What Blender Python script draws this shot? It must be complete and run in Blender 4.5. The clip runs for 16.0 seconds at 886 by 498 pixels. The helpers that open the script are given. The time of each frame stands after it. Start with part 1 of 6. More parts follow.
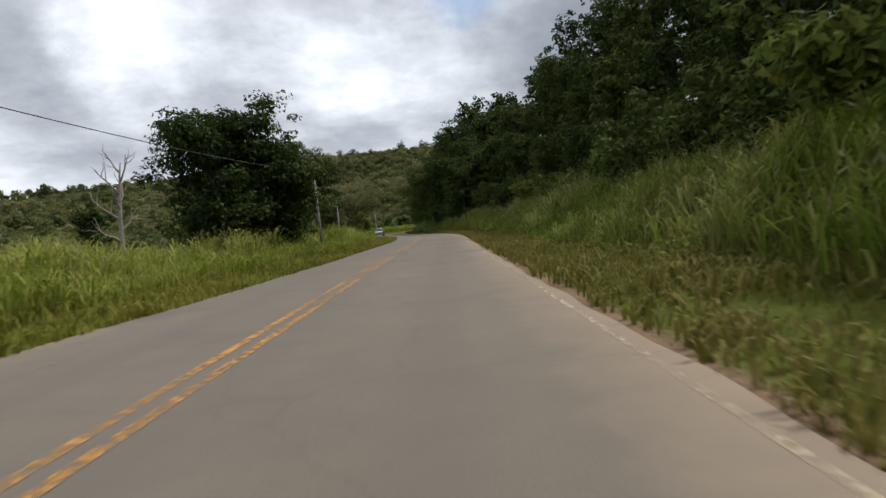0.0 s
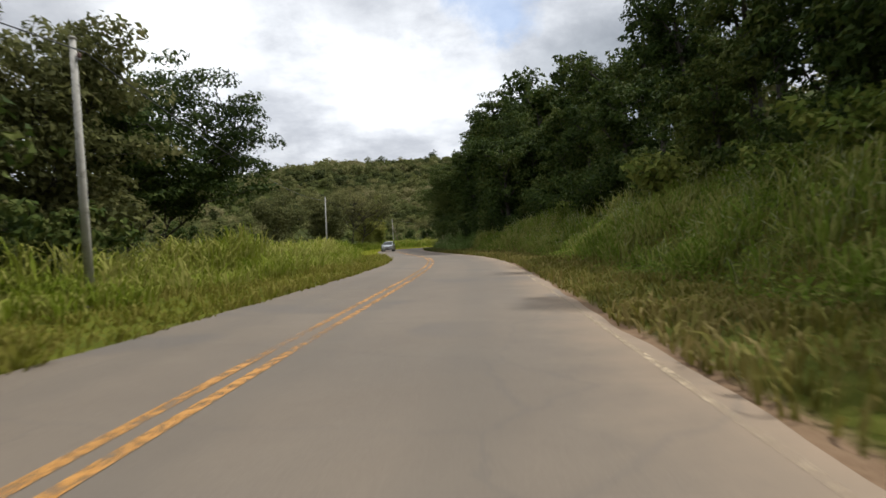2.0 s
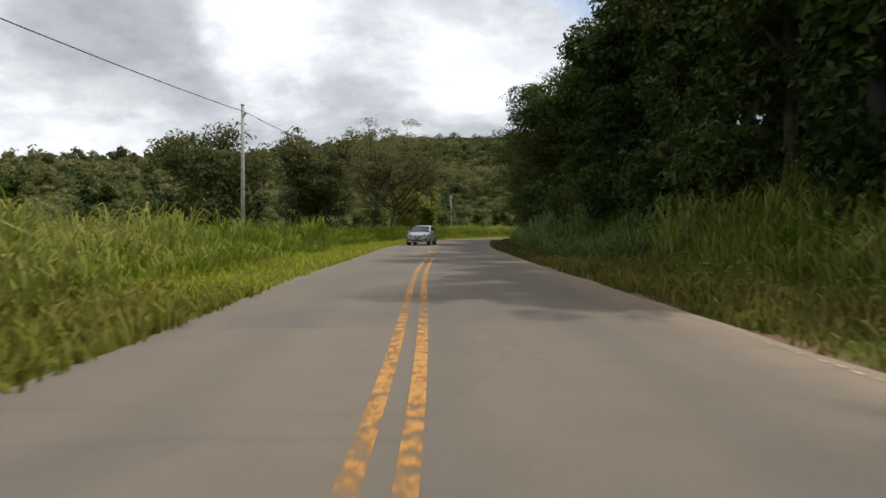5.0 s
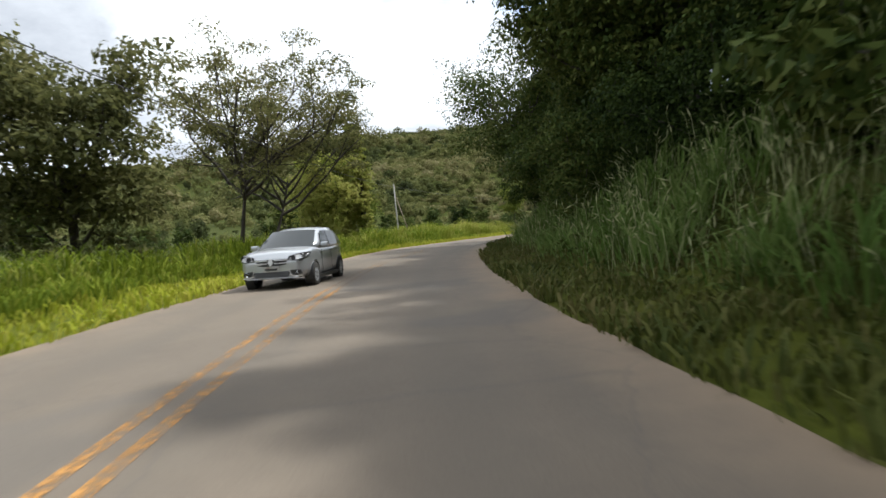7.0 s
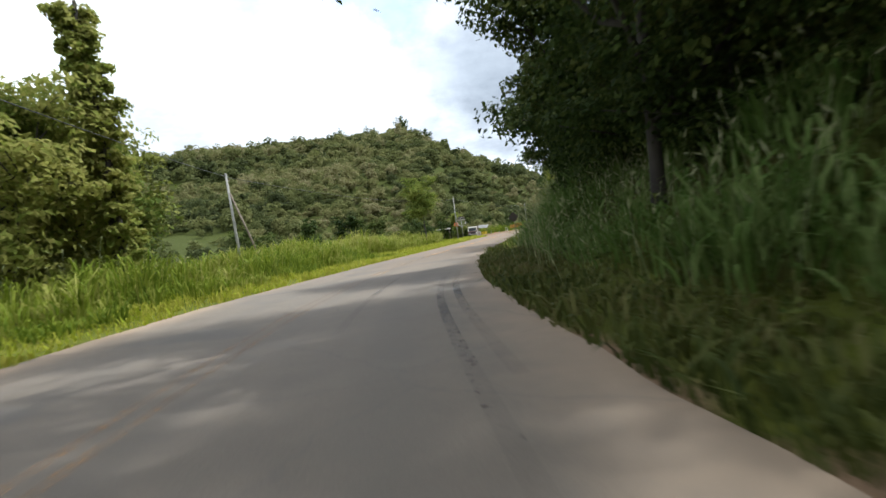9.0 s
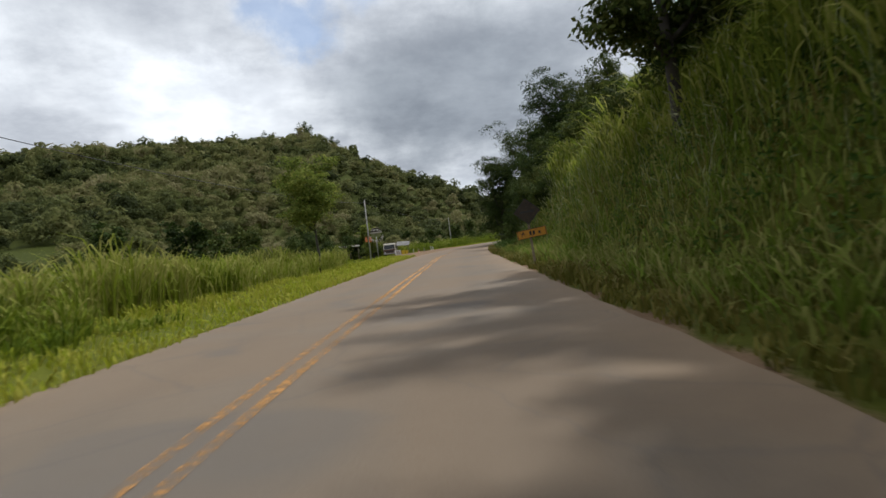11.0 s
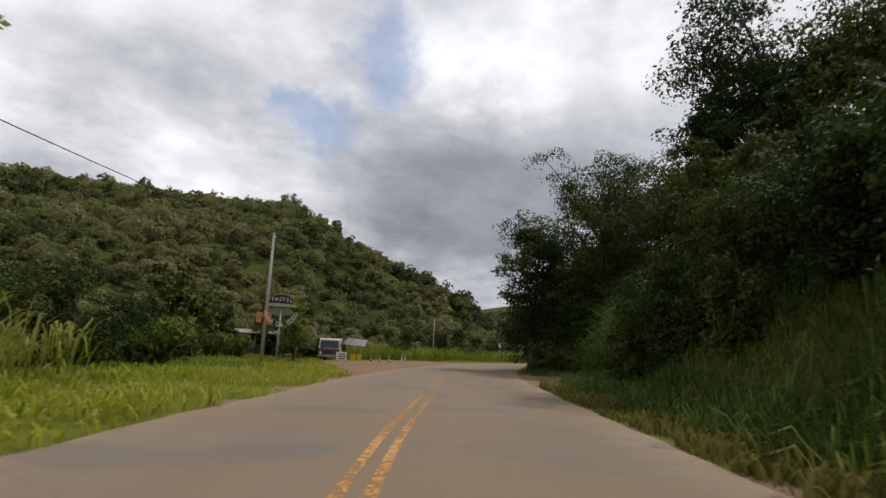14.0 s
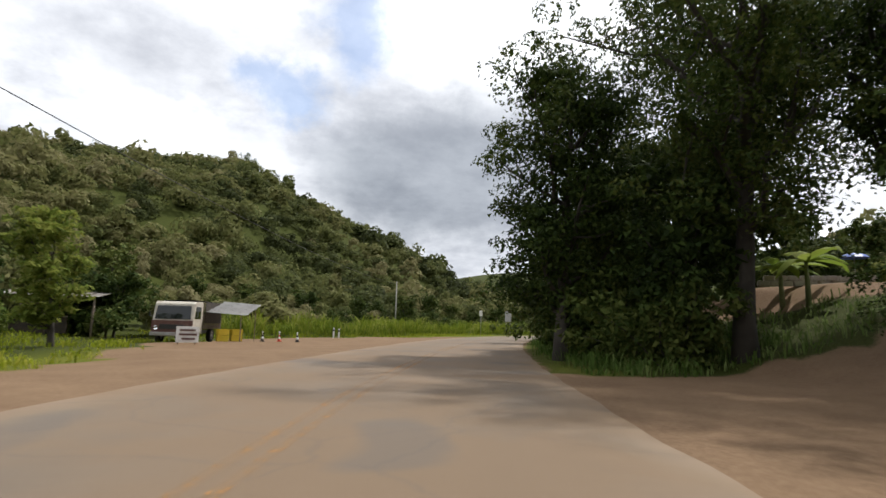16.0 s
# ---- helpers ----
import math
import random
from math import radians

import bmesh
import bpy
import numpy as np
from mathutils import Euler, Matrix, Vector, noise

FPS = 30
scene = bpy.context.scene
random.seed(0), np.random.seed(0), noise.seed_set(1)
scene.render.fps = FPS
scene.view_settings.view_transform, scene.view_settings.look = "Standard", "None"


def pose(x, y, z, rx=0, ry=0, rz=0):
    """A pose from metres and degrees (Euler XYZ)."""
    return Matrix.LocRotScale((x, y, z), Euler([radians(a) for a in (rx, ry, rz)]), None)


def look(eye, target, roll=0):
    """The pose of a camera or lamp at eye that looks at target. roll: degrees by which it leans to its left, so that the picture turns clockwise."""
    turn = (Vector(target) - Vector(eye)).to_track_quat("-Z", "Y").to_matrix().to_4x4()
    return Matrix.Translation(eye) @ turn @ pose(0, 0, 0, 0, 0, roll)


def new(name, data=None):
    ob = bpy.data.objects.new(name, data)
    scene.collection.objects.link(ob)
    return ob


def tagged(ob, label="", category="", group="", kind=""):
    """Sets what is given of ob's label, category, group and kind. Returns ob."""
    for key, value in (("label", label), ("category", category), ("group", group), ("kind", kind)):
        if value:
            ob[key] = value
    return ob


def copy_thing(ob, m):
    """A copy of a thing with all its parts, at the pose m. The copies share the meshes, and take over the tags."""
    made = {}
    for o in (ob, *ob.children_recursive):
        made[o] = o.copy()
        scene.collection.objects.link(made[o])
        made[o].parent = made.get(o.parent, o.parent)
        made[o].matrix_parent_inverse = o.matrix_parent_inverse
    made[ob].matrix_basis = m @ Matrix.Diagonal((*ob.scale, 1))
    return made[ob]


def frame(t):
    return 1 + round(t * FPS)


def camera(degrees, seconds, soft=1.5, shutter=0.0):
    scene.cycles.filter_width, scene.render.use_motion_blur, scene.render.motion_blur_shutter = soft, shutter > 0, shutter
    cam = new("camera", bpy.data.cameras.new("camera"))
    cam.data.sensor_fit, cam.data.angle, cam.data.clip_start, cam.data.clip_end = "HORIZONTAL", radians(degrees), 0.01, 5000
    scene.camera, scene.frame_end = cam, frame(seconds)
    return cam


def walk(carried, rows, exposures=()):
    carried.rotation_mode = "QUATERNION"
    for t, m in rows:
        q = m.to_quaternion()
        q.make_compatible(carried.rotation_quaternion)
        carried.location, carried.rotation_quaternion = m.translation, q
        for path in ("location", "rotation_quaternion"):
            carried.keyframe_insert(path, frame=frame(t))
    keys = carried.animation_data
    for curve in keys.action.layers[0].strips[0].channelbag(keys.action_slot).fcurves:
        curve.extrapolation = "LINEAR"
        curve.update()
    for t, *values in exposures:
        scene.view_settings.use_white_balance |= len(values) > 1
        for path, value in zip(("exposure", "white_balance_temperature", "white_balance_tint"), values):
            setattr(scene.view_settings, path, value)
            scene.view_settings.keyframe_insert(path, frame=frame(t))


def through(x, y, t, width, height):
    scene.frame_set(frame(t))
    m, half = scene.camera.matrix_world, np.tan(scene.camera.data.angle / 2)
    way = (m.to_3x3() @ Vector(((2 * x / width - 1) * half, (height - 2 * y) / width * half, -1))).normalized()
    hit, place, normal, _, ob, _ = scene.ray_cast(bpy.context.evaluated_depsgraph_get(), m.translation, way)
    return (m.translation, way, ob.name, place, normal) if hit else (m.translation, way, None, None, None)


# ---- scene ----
# The car's way along the road, one lens.
cam = camera(74.1, 16.0, soft=1.5, shutter=0.16)
PATH = [
    (0.0, pose(0.000, 0.000, 1.158, 87.63, 5.00, -0.00)),
    (0.5, pose(0.006, 7.159, 1.161, 87.48, 5.51, 0.62)),
    (1.0, pose(-0.064, 14.595, 1.144, 88.21, 4.47, 1.46)),
    (1.5, pose(-0.244, 21.891, 1.157, 89.36, 2.54, 2.00)),
    (2.0, pose(-0.100, 29.730, 1.153, 89.30, 2.16, 2.93)),
    (2.5, pose(-0.163, 37.895, 1.159, 89.23, 1.11, 4.23)),
    (3.0, pose(-0.284, 45.093, 1.145, 88.75, -1.01, 4.95)),
    (3.5, pose(-0.595, 52.308, 1.126, 88.92, 1.63, 6.04)),
    (3.7, pose(-0.778, 55.051, 1.146, 88.52, 0.65, 7.36)),
    (4.2, pose(-1.498, 61.799, 1.155, 88.04, -0.46, 9.31)),
    (4.7, pose(-2.535, 68.527, 1.155, 88.00, -0.62, 10.10)),
    (5.2, pose(-3.718, 75.378, 1.155, 88.32, -0.22, 9.92)),
    (5.8, pose(-5.110, 83.953, 1.157, 88.99, 0.51, 8.77)),
    (6.0, pose(-5.492, 86.954, 1.158, 89.27, 0.66, 8.16)),
    (6.5, pose(-6.361, 93.743, 1.151, 88.35, 2.76, 8.05)),
    (7.0, pose(-7.151, 101.156, 1.164, 88.17, 3.97, 5.50)),
    (7.5, pose(-8.071, 108.638, 1.162, 88.05, 4.46, 2.88)),
    (8.0, pose(-8.802, 116.011, 1.159, 88.91, 5.12, 0.23)),
    (8.5, pose(-9.158, 123.506, 1.155, 89.88, 6.08, -2.43)),
    (9.0, pose(-9.576, 131.185, 1.155, 88.59, 7.47, -5.64)),
    (9.2, pose(-9.836, 134.658, 1.155, 89.35, 7.95, -6.28)),
    (9.7, pose(-9.509, 142.918, 1.155, 90.10, 8.49, -8.44)),
    (10.2, pose(-8.551, 150.562, 1.155, 90.08, 8.36, -10.86)),
    (10.7, pose(-7.245, 157.572, 1.155, 89.66, 7.55, -13.29)),
    (11.3, pose(-5.597, 165.124, 1.165, 89.16, 5.76, -15.89)),
    (11.5, pose(-5.137, 167.426, 1.155, 89.17, 4.89, -16.52)),
    (12.0, pose(-3.657, 173.309, 1.141, 90.69, 2.09, -17.45)),
    (12.5, pose(-2.221, 179.369, 1.140, 95.13, 0.72, -22.54)),
    (13.0, pose(-0.534, 185.574, 1.127, 100.98, 3.43, -20.09)),
    (13.5, pose(1.169, 192.029, 1.167, 99.82, -0.60, -16.36)),
    (14.0, pose(2.969, 197.813, 1.149, 100.08, -2.91, -16.77)),
    (14.5, pose(4.838, 203.454, 1.146, 99.42, -3.74, -17.54)),
    (15.0, pose(7.040, 209.285, 1.144, 98.56, -4.82, -17.64)),
    (15.5, pose(9.234, 214.998, 1.156, 97.57, -1.55, -18.31)),
    (16.0, pose(11.611, 221.166, 1.155, 97.49, -1.71, -19.10)),
]
EXPOSURES = [(0.0, -0.5, 6000, 9), (0.6, -0.5, 6000, 9), (1.5, -0.1, 6100, 9), (2.2, -0.2, 6200, 10), (3.0, -0.3, 6200, 10), (3.7, -0.4, 6200, 10), (6.0, -0.25, 6200, 9),
             (6.5, 0.0, 6100, 9), (7.0, 0.3, 6000, 8), (8.5, 0.45, 5750, 7), (9.2, 0.45, 5750, 7), (11.3, -0.5, 6100, 9), (11.6, -0.4, 6200, 9), (12.1, -0.05, 6400, 11),
             (12.5, 0.0, 6400, 11), (13.3, -0.55, 6350, 12), (14.5, -0.65, 6200, 12.5), (15.2, -0.55, 6150, 12), (16.0, -0.1, 6200, 11)]
walk(cam, PATH, EXPOSURES)

# ---- sky and sun ----
SUN_ELEV, SUN_AZ = radians(57), radians(64)      # the sun stands over the wooded bank, to the right of the road


def build_sky():
    world = bpy.data.worlds.new("cloudy_sky")
    scene.world = world
    world.use_nodes = True
    nt = world.node_tree
    nd, lk = nt.nodes, nt.links
    bg = nd["Background"]
    sky = nd.new("ShaderNodeTexSky")
    sky.sky_type = "NISHITA"
    sky.sun_disc = False
    sky.sun_elevation, sky.sun_rotation = SUN_ELEV, SUN_AZ
    dim = nd.new("ShaderNodeVectorMath")
    dim.operation = "SCALE"
    dim.inputs["Scale"].default_value = 0.19
    lk.new(sky.outputs["Color"], dim.inputs[0])
    # clouds lie on a flat layer: direction divided by height
    co = nd.new("ShaderNodeTexCoord")
    sep = nd.new("ShaderNodeSeparateXYZ")
    lk.new(co.outputs["Generated"], sep.inputs[0])
    up = nd.new("ShaderNodeMath")
    up.operation = "MAXIMUM"
    up.inputs[1].default_value = 0.0
    lk.new(sep.outputs["Z"], up.inputs[0])
    lift = nd.new("ShaderNodeMath")
    lift.operation = "ADD"
    lift.inputs[1].default_value = 0.28
    lk.new(up.outputs[0], lift.inputs[0])
    flat = nd.new("ShaderNodeVectorMath")
    flat.operation = "DIVIDE"
    lk.new(co.outputs["Generated"], flat.inputs[0])
    lk.new(lift.outputs[0], flat.inputs[1])

    def puffs(scale, detail, rough, shift, lo, hi):
        mv = nd.new("ShaderNodeVectorMath")
        mv.operation = "ADD"
        mv.inputs[1].default_value = shift
        lk.new(flat.outputs[0], mv.inputs[0])
        n = nd.new("ShaderNodeTexNoise")
        n.inputs["Scale"].default_value = scale
        n.inputs["Detail"].default_value = detail
        n.inputs["Roughness"].default_value = rough
        lk.new(mv.outputs[0], n.inputs["Vector"])
        r = nd.new("ShaderNodeMapRange")
        r.interpolation_type = "SMOOTHSTEP"
        r.inputs["From Min"].default_value, r.inputs["From Max"].default_value = lo, hi
        lk.new(n.outputs["Fac"], r.inputs["Value"])
        return r.outputs["Result"]

    # the direction, ruffled so that the large cloud masses have torn edges
    ruffle = nd.new("ShaderNodeTexNoise")
    ruffle.inputs["Scale"].default_value, ruffle.inputs["Detail"].default_value, ruffle.inputs["Roughness"].default_value = 7.0, 6, 0.6
    lk.new(co.outputs["Generated"], ruffle.inputs["Vector"])
    torn = nd.new("ShaderNodeVectorMath")
    torn.operation = "MULTIPLY_ADD"
    torn.inputs[1].default_value = (0.20, 0.20, 0.16)
    lk.new(ruffle.outputs["Color"], torn.inputs[0])
    lk.new(co.outputs["Generated"], torn.inputs[2])

    def mass(az, el, wide, high, full=0.35):
        """1 inside a cloud mass at that azimuth and elevation (degrees), fading to 0 at its rim."""
        a, e = radians(az), radians(el)
        off = nd.new("ShaderNodeVectorMath")
        off.operation = "SUBTRACT"
        lk.new(torn.outputs[0], off.inputs[0])
        off.inputs[1].default_value = (math.sin(a) * math.cos(e) + 0.10, math.cos(a) * math.cos(e) + 0.10, math.sin(e) + 0.08)
        size = nd.new("ShaderNodeVectorMath")
        size.operation = "MULTIPLY"
        lk.new(off.outputs[0], size.inputs[0])
        size.inputs[1].default_value = (1 / radians(wide), 1 / radians(wide), 1 / radians(high))
        far = nd.new("ShaderNodeVectorMath")
        far.operation = "LENGTH"
        lk.new(size.outputs[0], far.inputs[0])
        r = nd.new("ShaderNodeMapRange")
        r.interpolation_type = "SMOOTHSTEP"
        r.inputs["From Min"].default_value, r.inputs["From Max"].default_value = 1.0, full
        lk.new(far.outputs["Value"], r.inputs["Value"])
        return r.outputs["Result"]

    cover = puffs(1.5, 4, 0.48, (3.1, 0.4, 0.0), 0.16, 0.30)
    shade = puffs(1.5, 7, 0.56, (2.2, 7.4, 0.5), 0.33, 0.62)
    curl = puffs(4.5, 7, 0.6, (0.7, 1.9, 0.2), 0.30, 0.70)
    tone = mix_node(nd, lk, shade, (0.88, 0.89, 0.92), (1.50, 1.49, 1.47))
    for az, el, wide, high, full, k, col in (
            (-40, 18, 13, 12, 0.3, 0.85, (0.60, 0.61, 0.64)), (-21, 8, 20, 4.0, 0.2, 0.75, (0.72, 0.73, 0.76)), (7, 18, 7, 5, 0.2, 0.6, (0.80, 0.82, 0.87)),
            (-26, 18, 8, 7, 0.2, 0.85, (1.75, 1.74, 1.72)), (-8, 15, 8, 6, 0.2, 0.8, (1.7, 1.69, 1.67)), (-12, 23, 10, 4.5, 0.1, 0.7, (0.85, 0.86, 0.89)),
            (30, 20, 15, 7, 0.2, 0.7, (0.74, 0.76, 0.80)), (19, 14, 21, 10.5, 0.30, 0.95, (0.52, 0.55, 0.59)), (14, 11, 9, 6, 0.1, 0.6, (0.38, 0.41, 0.45)), (20, 30, 12, 7, 0.3, 0.9, (1.6, 1.6, 1.6)), (18, 5, 9, 2.2, 0.2, 0.7, (0.9, 0.92, 0.95))):
        f = nd.new("ShaderNodeMath")
        f.operation = "MULTIPLY"
        f.inputs[1].default_value = k
        lk.new(mass(az, el, wide, high, full), f.inputs[0])
        tone = mix_node(nd, lk, f.outputs[0], tone, col)
    tone = mix_node(nd, lk, 1.0, tone, mix_node(nd, lk, curl, (0.80, 0.81, 0.83), (1.12, 1.12, 1.11)), "MULTIPLY")
    # rents through which the blue shows
    for az, el, wide, high in ((9, 27.5, 5.0, 6.5), (3.0, 21, 5.0, 2.6)):
        rent = nd.new("ShaderNodeMath")
        rent.operation = "MULTIPLY_ADD"
        rent.inputs[1].default_value, rent.inputs[2].default_value = -0.62, 1.0
        lk.new(mass(az, el, wide, high, 0.3), rent.inputs[0])
        cut = nd.new("ShaderNodeMath")
        cut.operation = "MULTIPLY"
        lk.new(cover, cut.inputs[0])
        lk.new(rent.outputs[0], cut.inputs[1])
        cover = cut.outputs[0]
    lk.new(mix_node(nd, lk, cover, dim.outputs[0], tone), bg.inputs["Color"])
    bg.inputs["Strength"].default_value = 0.95


lamp = bpy.data.lights.new("sun", "SUN")
lamp.energy, lamp.angle, lamp.color = 4.4, radians(1.5), (1.0, 0.95, 0.86)
sun = new("sun", lamp)
sun.matrix_world = look((60 * math.sin(SUN_AZ) * math.cos(SUN_ELEV), 100 + 60 * math.cos(SUN_AZ) * math.cos(SUN_ELEV), 60 * math.sin(SUN_ELEV)), (0, 100, 0))

# ---- materials ----
def node_mat(name):
    m = bpy.data.materials.new(name)
    m.use_nodes = True
    nt = m.node_tree
    return m, nt.nodes, nt.links, nt.nodes["Principled BSDF"]


def noise_node(nd, lk, scale, detail=6, rough=0.6, vec=None, dist=0.0):
    n = nd.new("ShaderNodeTexNoise")
    n.inputs["Scale"].default_value, n.inputs["Detail"].default_value = scale, detail
    n.inputs["Roughness"].default_value, n.inputs["Distortion"].default_value = rough, dist
    if vec is not None:
        lk.new(vec, n.inputs["Vector"])
    return n


def ramp_node(nd, lk, fac, stops):
    r = nd.new("ShaderNodeValToRGB")
    el = r.color_ramp.elements
    while len(el) < len(stops):
        el.new(0.5)
    for e, (p, c) in zip(el, stops):
        e.position, e.color = p, (*c, 1)
    lk.new(fac, r.inputs["Fac"])
    return r.outputs["Color"]


def mix_node(nd, lk, fac, a, b, how="MIX"):
    m = nd.new("ShaderNodeMix")
    m.data_type, m.blend_type = "RGBA", how
    for key, v in (("Factor", fac), ("A", a), ("B", b)):
        if isinstance(v, (int, float)):
            m.inputs[key].default_value = v
        elif isinstance(v, tuple):
            m.inputs[key].default_value = (*v, 1)
        else:
            lk.new(v, m.inputs[key])
    return m.outputs["Result"]


def bump_node(nd, lk, height, strength, distance, target):
    b = nd.new("ShaderNodeBump")
    b.inputs["Strength"].default_value, b.inputs["Distance"].default_value = strength, distance
    lk.new(height, b.inputs["Height"])
    lk.new(b.outputs["Normal"], target.inputs["Normal"])


def surface(name, dark, light, scale=3.0, rough=0.7, metal=0.0, bump=0.3, grain=60.0, stain=None, coat=0.0):
    """A worn plain surface: two tones at a large and a fine scale, relief, optional stains."""
    m, nd, lk, p = node_mat(name)
    vec = nd.new("ShaderNodeTexCoord").outputs["Object"]
    big = noise_node(nd, lk, scale, 5, 0.6, vec)
    fine = noise_node(nd, lk, grain, 4, 0.7, vec)
    col = ramp_node(nd, lk, big.outputs["Fac"], [(0.3, dark), (0.7, light)])
    col = mix_node(nd, lk, 0.25, col, ramp_node(nd, lk, fine.outputs["Fac"], [(0.3, dark), (0.7, light)]))
    if stain:
        spot = noise_node(nd, lk, scale * 2.7, 8, 0.7, vec, 0.6)
        col = mix_node(nd, lk, ramp_node(nd, lk, spot.outputs["Fac"], [(0.52, (0, 0, 0)), (0.66, (0.8, 0.8, 0.8))]), col, stain)
    lk.new(col, p.inputs["Base Color"])
    p.inputs["Roughness"].default_value, p.inputs["Metallic"].default_value = rough, metal
    p.inputs["Coat Weight"].default_value = coat
    if bump:
        bump_node(nd, lk, fine.outputs["Fac"], bump, 0.004, p)
    return m


def leafy(name, tones, rough=0.7, through=0.3, spread=0.5, gain=1.1, size=0.22, own=0.0):
    """Leaves or blades: each piece has its own tone, each plant leans to one of them."""
    m, nd, lk, p = node_mat(name)
    geo = nd.new("ShaderNodeNewGeometry")
    info = nd.new("ShaderNodeObjectInfo")
    vec = nd.new("ShaderNodeTexCoord").outputs["Object"]
    patch = noise_node(nd, lk, size, 3, 0.6, geo.outputs["Position"])
    a = nd.new("ShaderNodeMath")
    a.operation = "MULTIPLY_ADD"
    lk.new(geo.outputs["Random Per Island"], a.inputs[0])
    a.inputs[1].default_value = spread
    b = nd.new("ShaderNodeMath")
    b.operation = "MULTIPLY_ADD"
    lk.new(patch.outputs["Fac"], b.inputs[0])
    b.inputs[1].default_value = gain
    b.inputs[2].default_value = 0.2 - gain * 0.5
    c = nd.new("ShaderNodeMath")
    c.operation = "MULTIPLY_ADD"
    lk.new(info.outputs["Random"], c.inputs[0])
    c.inputs[1].default_value = 0.35
    lk.new(b.outputs[0], c.inputs[2])
    lk.new(c.outputs[0], a.inputs[2])
    fac = a.outputs[0]
    if own:
        # the plant's own tone, where one mesh holds many plants
        tone = nd.new("ShaderNodeAttribute")
        tone.attribute_name = "tone"
        e = nd.new("ShaderNodeMath")
        e.operation = "MULTIPLY_ADD"
        lk.new(tone.outputs["Fac"], e.inputs[0])
        e.inputs[1].default_value = own
        lk.new(fac, e.inputs[2])
        fac = e.outputs[0]
    n = len(tones)
    col = ramp_node(nd, lk, fac, [(0.1 + 0.8 * i / (n - 1), t) for i, t in enumerate(tones)])
    lk.new(col, p.inputs["Base Color"])
    p.inputs["Roughness"].default_value = rough
    p.inputs["Specular IOR Level"].default_value = 0.08
    tr = nd.new("ShaderNodeBsdfTranslucent")
    lk.new(col, tr.inputs["Color"])
    mx = nd.new("ShaderNodeMixShader")
    mx.inputs["Fac"].default_value = through
    lk.new(p.outputs[0], mx.inputs[1])
    lk.new(tr.outputs[0], mx.inputs[2])
    lk.new(mx.outputs[0], nd["Material Output"].inputs["Surface"])
    return m


def road_material():
    """Sun-bleached asphalt: aggregate, wheel tracks, red dust towards the edges, old patches."""
    m, nd, lk, p = node_mat("asphalt")
    pos = nd.new("ShaderNodeTexCoord").outputs["Object"]
    att = nd.new("ShaderNodeAttribute")
    att.attribute_name = "across"
    big = noise_node(nd, lk, 0.12, 5, 0.6, pos)
    mid = noise_node(nd, lk, 1.3, 6, 0.65, pos)
    fine = noise_node(nd, lk, 70, 3, 0.8, pos)
    col = ramp_node(nd, lk, mid.outputs["Fac"], [(0.3, (0.115, 0.093, 0.071)), (0.7, (0.160, 0.131, 0.099))])
    col = mix_node(nd, lk, 0.45, col, ramp_node(nd, lk, big.outputs["Fac"], [(0.35, (0.090, 0.078, 0.064)), (0.65, (0.190, 0.152, 0.112))]))
    col = mix_node(nd, lk, 0.3, col, ramp_node(nd, lk, fine.outputs["Fac"], [(0.3, (0.07, 0.064, 0.058)), (0.7, (0.24, 0.205, 0.165))]))
    # wheel tracks, a little darker and smoother, two in each lane
    wob = nd.new("ShaderNodeMath")
    wob.operation = "MULTIPLY_ADD"
    lk.new(mid.outputs["Fac"], wob.inputs[0])
    wob.inputs[1].default_value = 0.5
    lk.new(att.outputs["Fac"], wob.inputs[2])
    wave = nd.new("ShaderNodeMath")
    wave.operation = "MULTIPLY"
    lk.new(wob.outputs[0], wave.inputs[0])
    wave.inputs[1].default_value = 3.5
    sine = nd.new("ShaderNodeMath")
    sine.operation = "SINE"
    lk.new(wave.outputs[0], sine.inputs[0])
    track = ramp_node(nd, lk, sine.outputs[0], [(0.1, (0, 0, 0)), (0.95, (0.35, 0.35, 0.35))])
    col = mix_node(nd, lk, track, col, (0.108, 0.096, 0.08))
    # dust drifts in from both edges
    ab = nd.new("ShaderNodeMath")
    ab.operation = "ABSOLUTE"
    lk.new(att.outputs["Fac"], ab.inputs[0])
    ad = nd.new("ShaderNodeMath")
    ad.operation = "ADD"
    lk.new(ab.outputs[0], ad.inputs[0])
    lk.new(mid.outputs["Fac"], ad.inputs[1])
    edge = nd.new("ShaderNodeMapRange")
    edge.inputs["From Min"].default_value, edge.inputs["From Max"].default_value = 3.3, 4.6
    lk.new(ad.outputs[0], edge.inputs["Value"])
    col = mix_node(nd, lk, edge.outputs["Result"], col, (0.27, 0.20, 0.135))
    # red dust carried out of the lay-by
    dust = nd.new("ShaderNodeAttribute")
    dust.attribute_name = "wear"
    lots = nd.new("ShaderNodeMath")
    lots.operation = "MULTIPLY"
    lk.new(dust.outputs["Fac"], lots.inputs[0])
    lk.new(ramp_node(nd, lk, noise_node(nd, lk, 0.28, 4, 0.55, pos, 0.5).outputs["Fac"], [(0.36, (0.4, 0.4, 0.4)), (0.58, (1, 1, 1))]), lots.inputs[1])
    col = mix_node(nd, lk, lots.outputs[0], col, (0.178, 0.117, 0.066))
    # darker mended patches
    pat = noise_node(nd, lk, 0.33, 3, 0.4, pos, 0.4)
    col = mix_node(nd, lk, ramp_node(nd, lk, pat.outputs["Fac"], [(0.60, (0, 0, 0)), (0.66, (0.45, 0.45, 0.45))]), col, (0.10, 0.092, 0.083))
    vor = nd.new("ShaderNodeTexVoronoi")
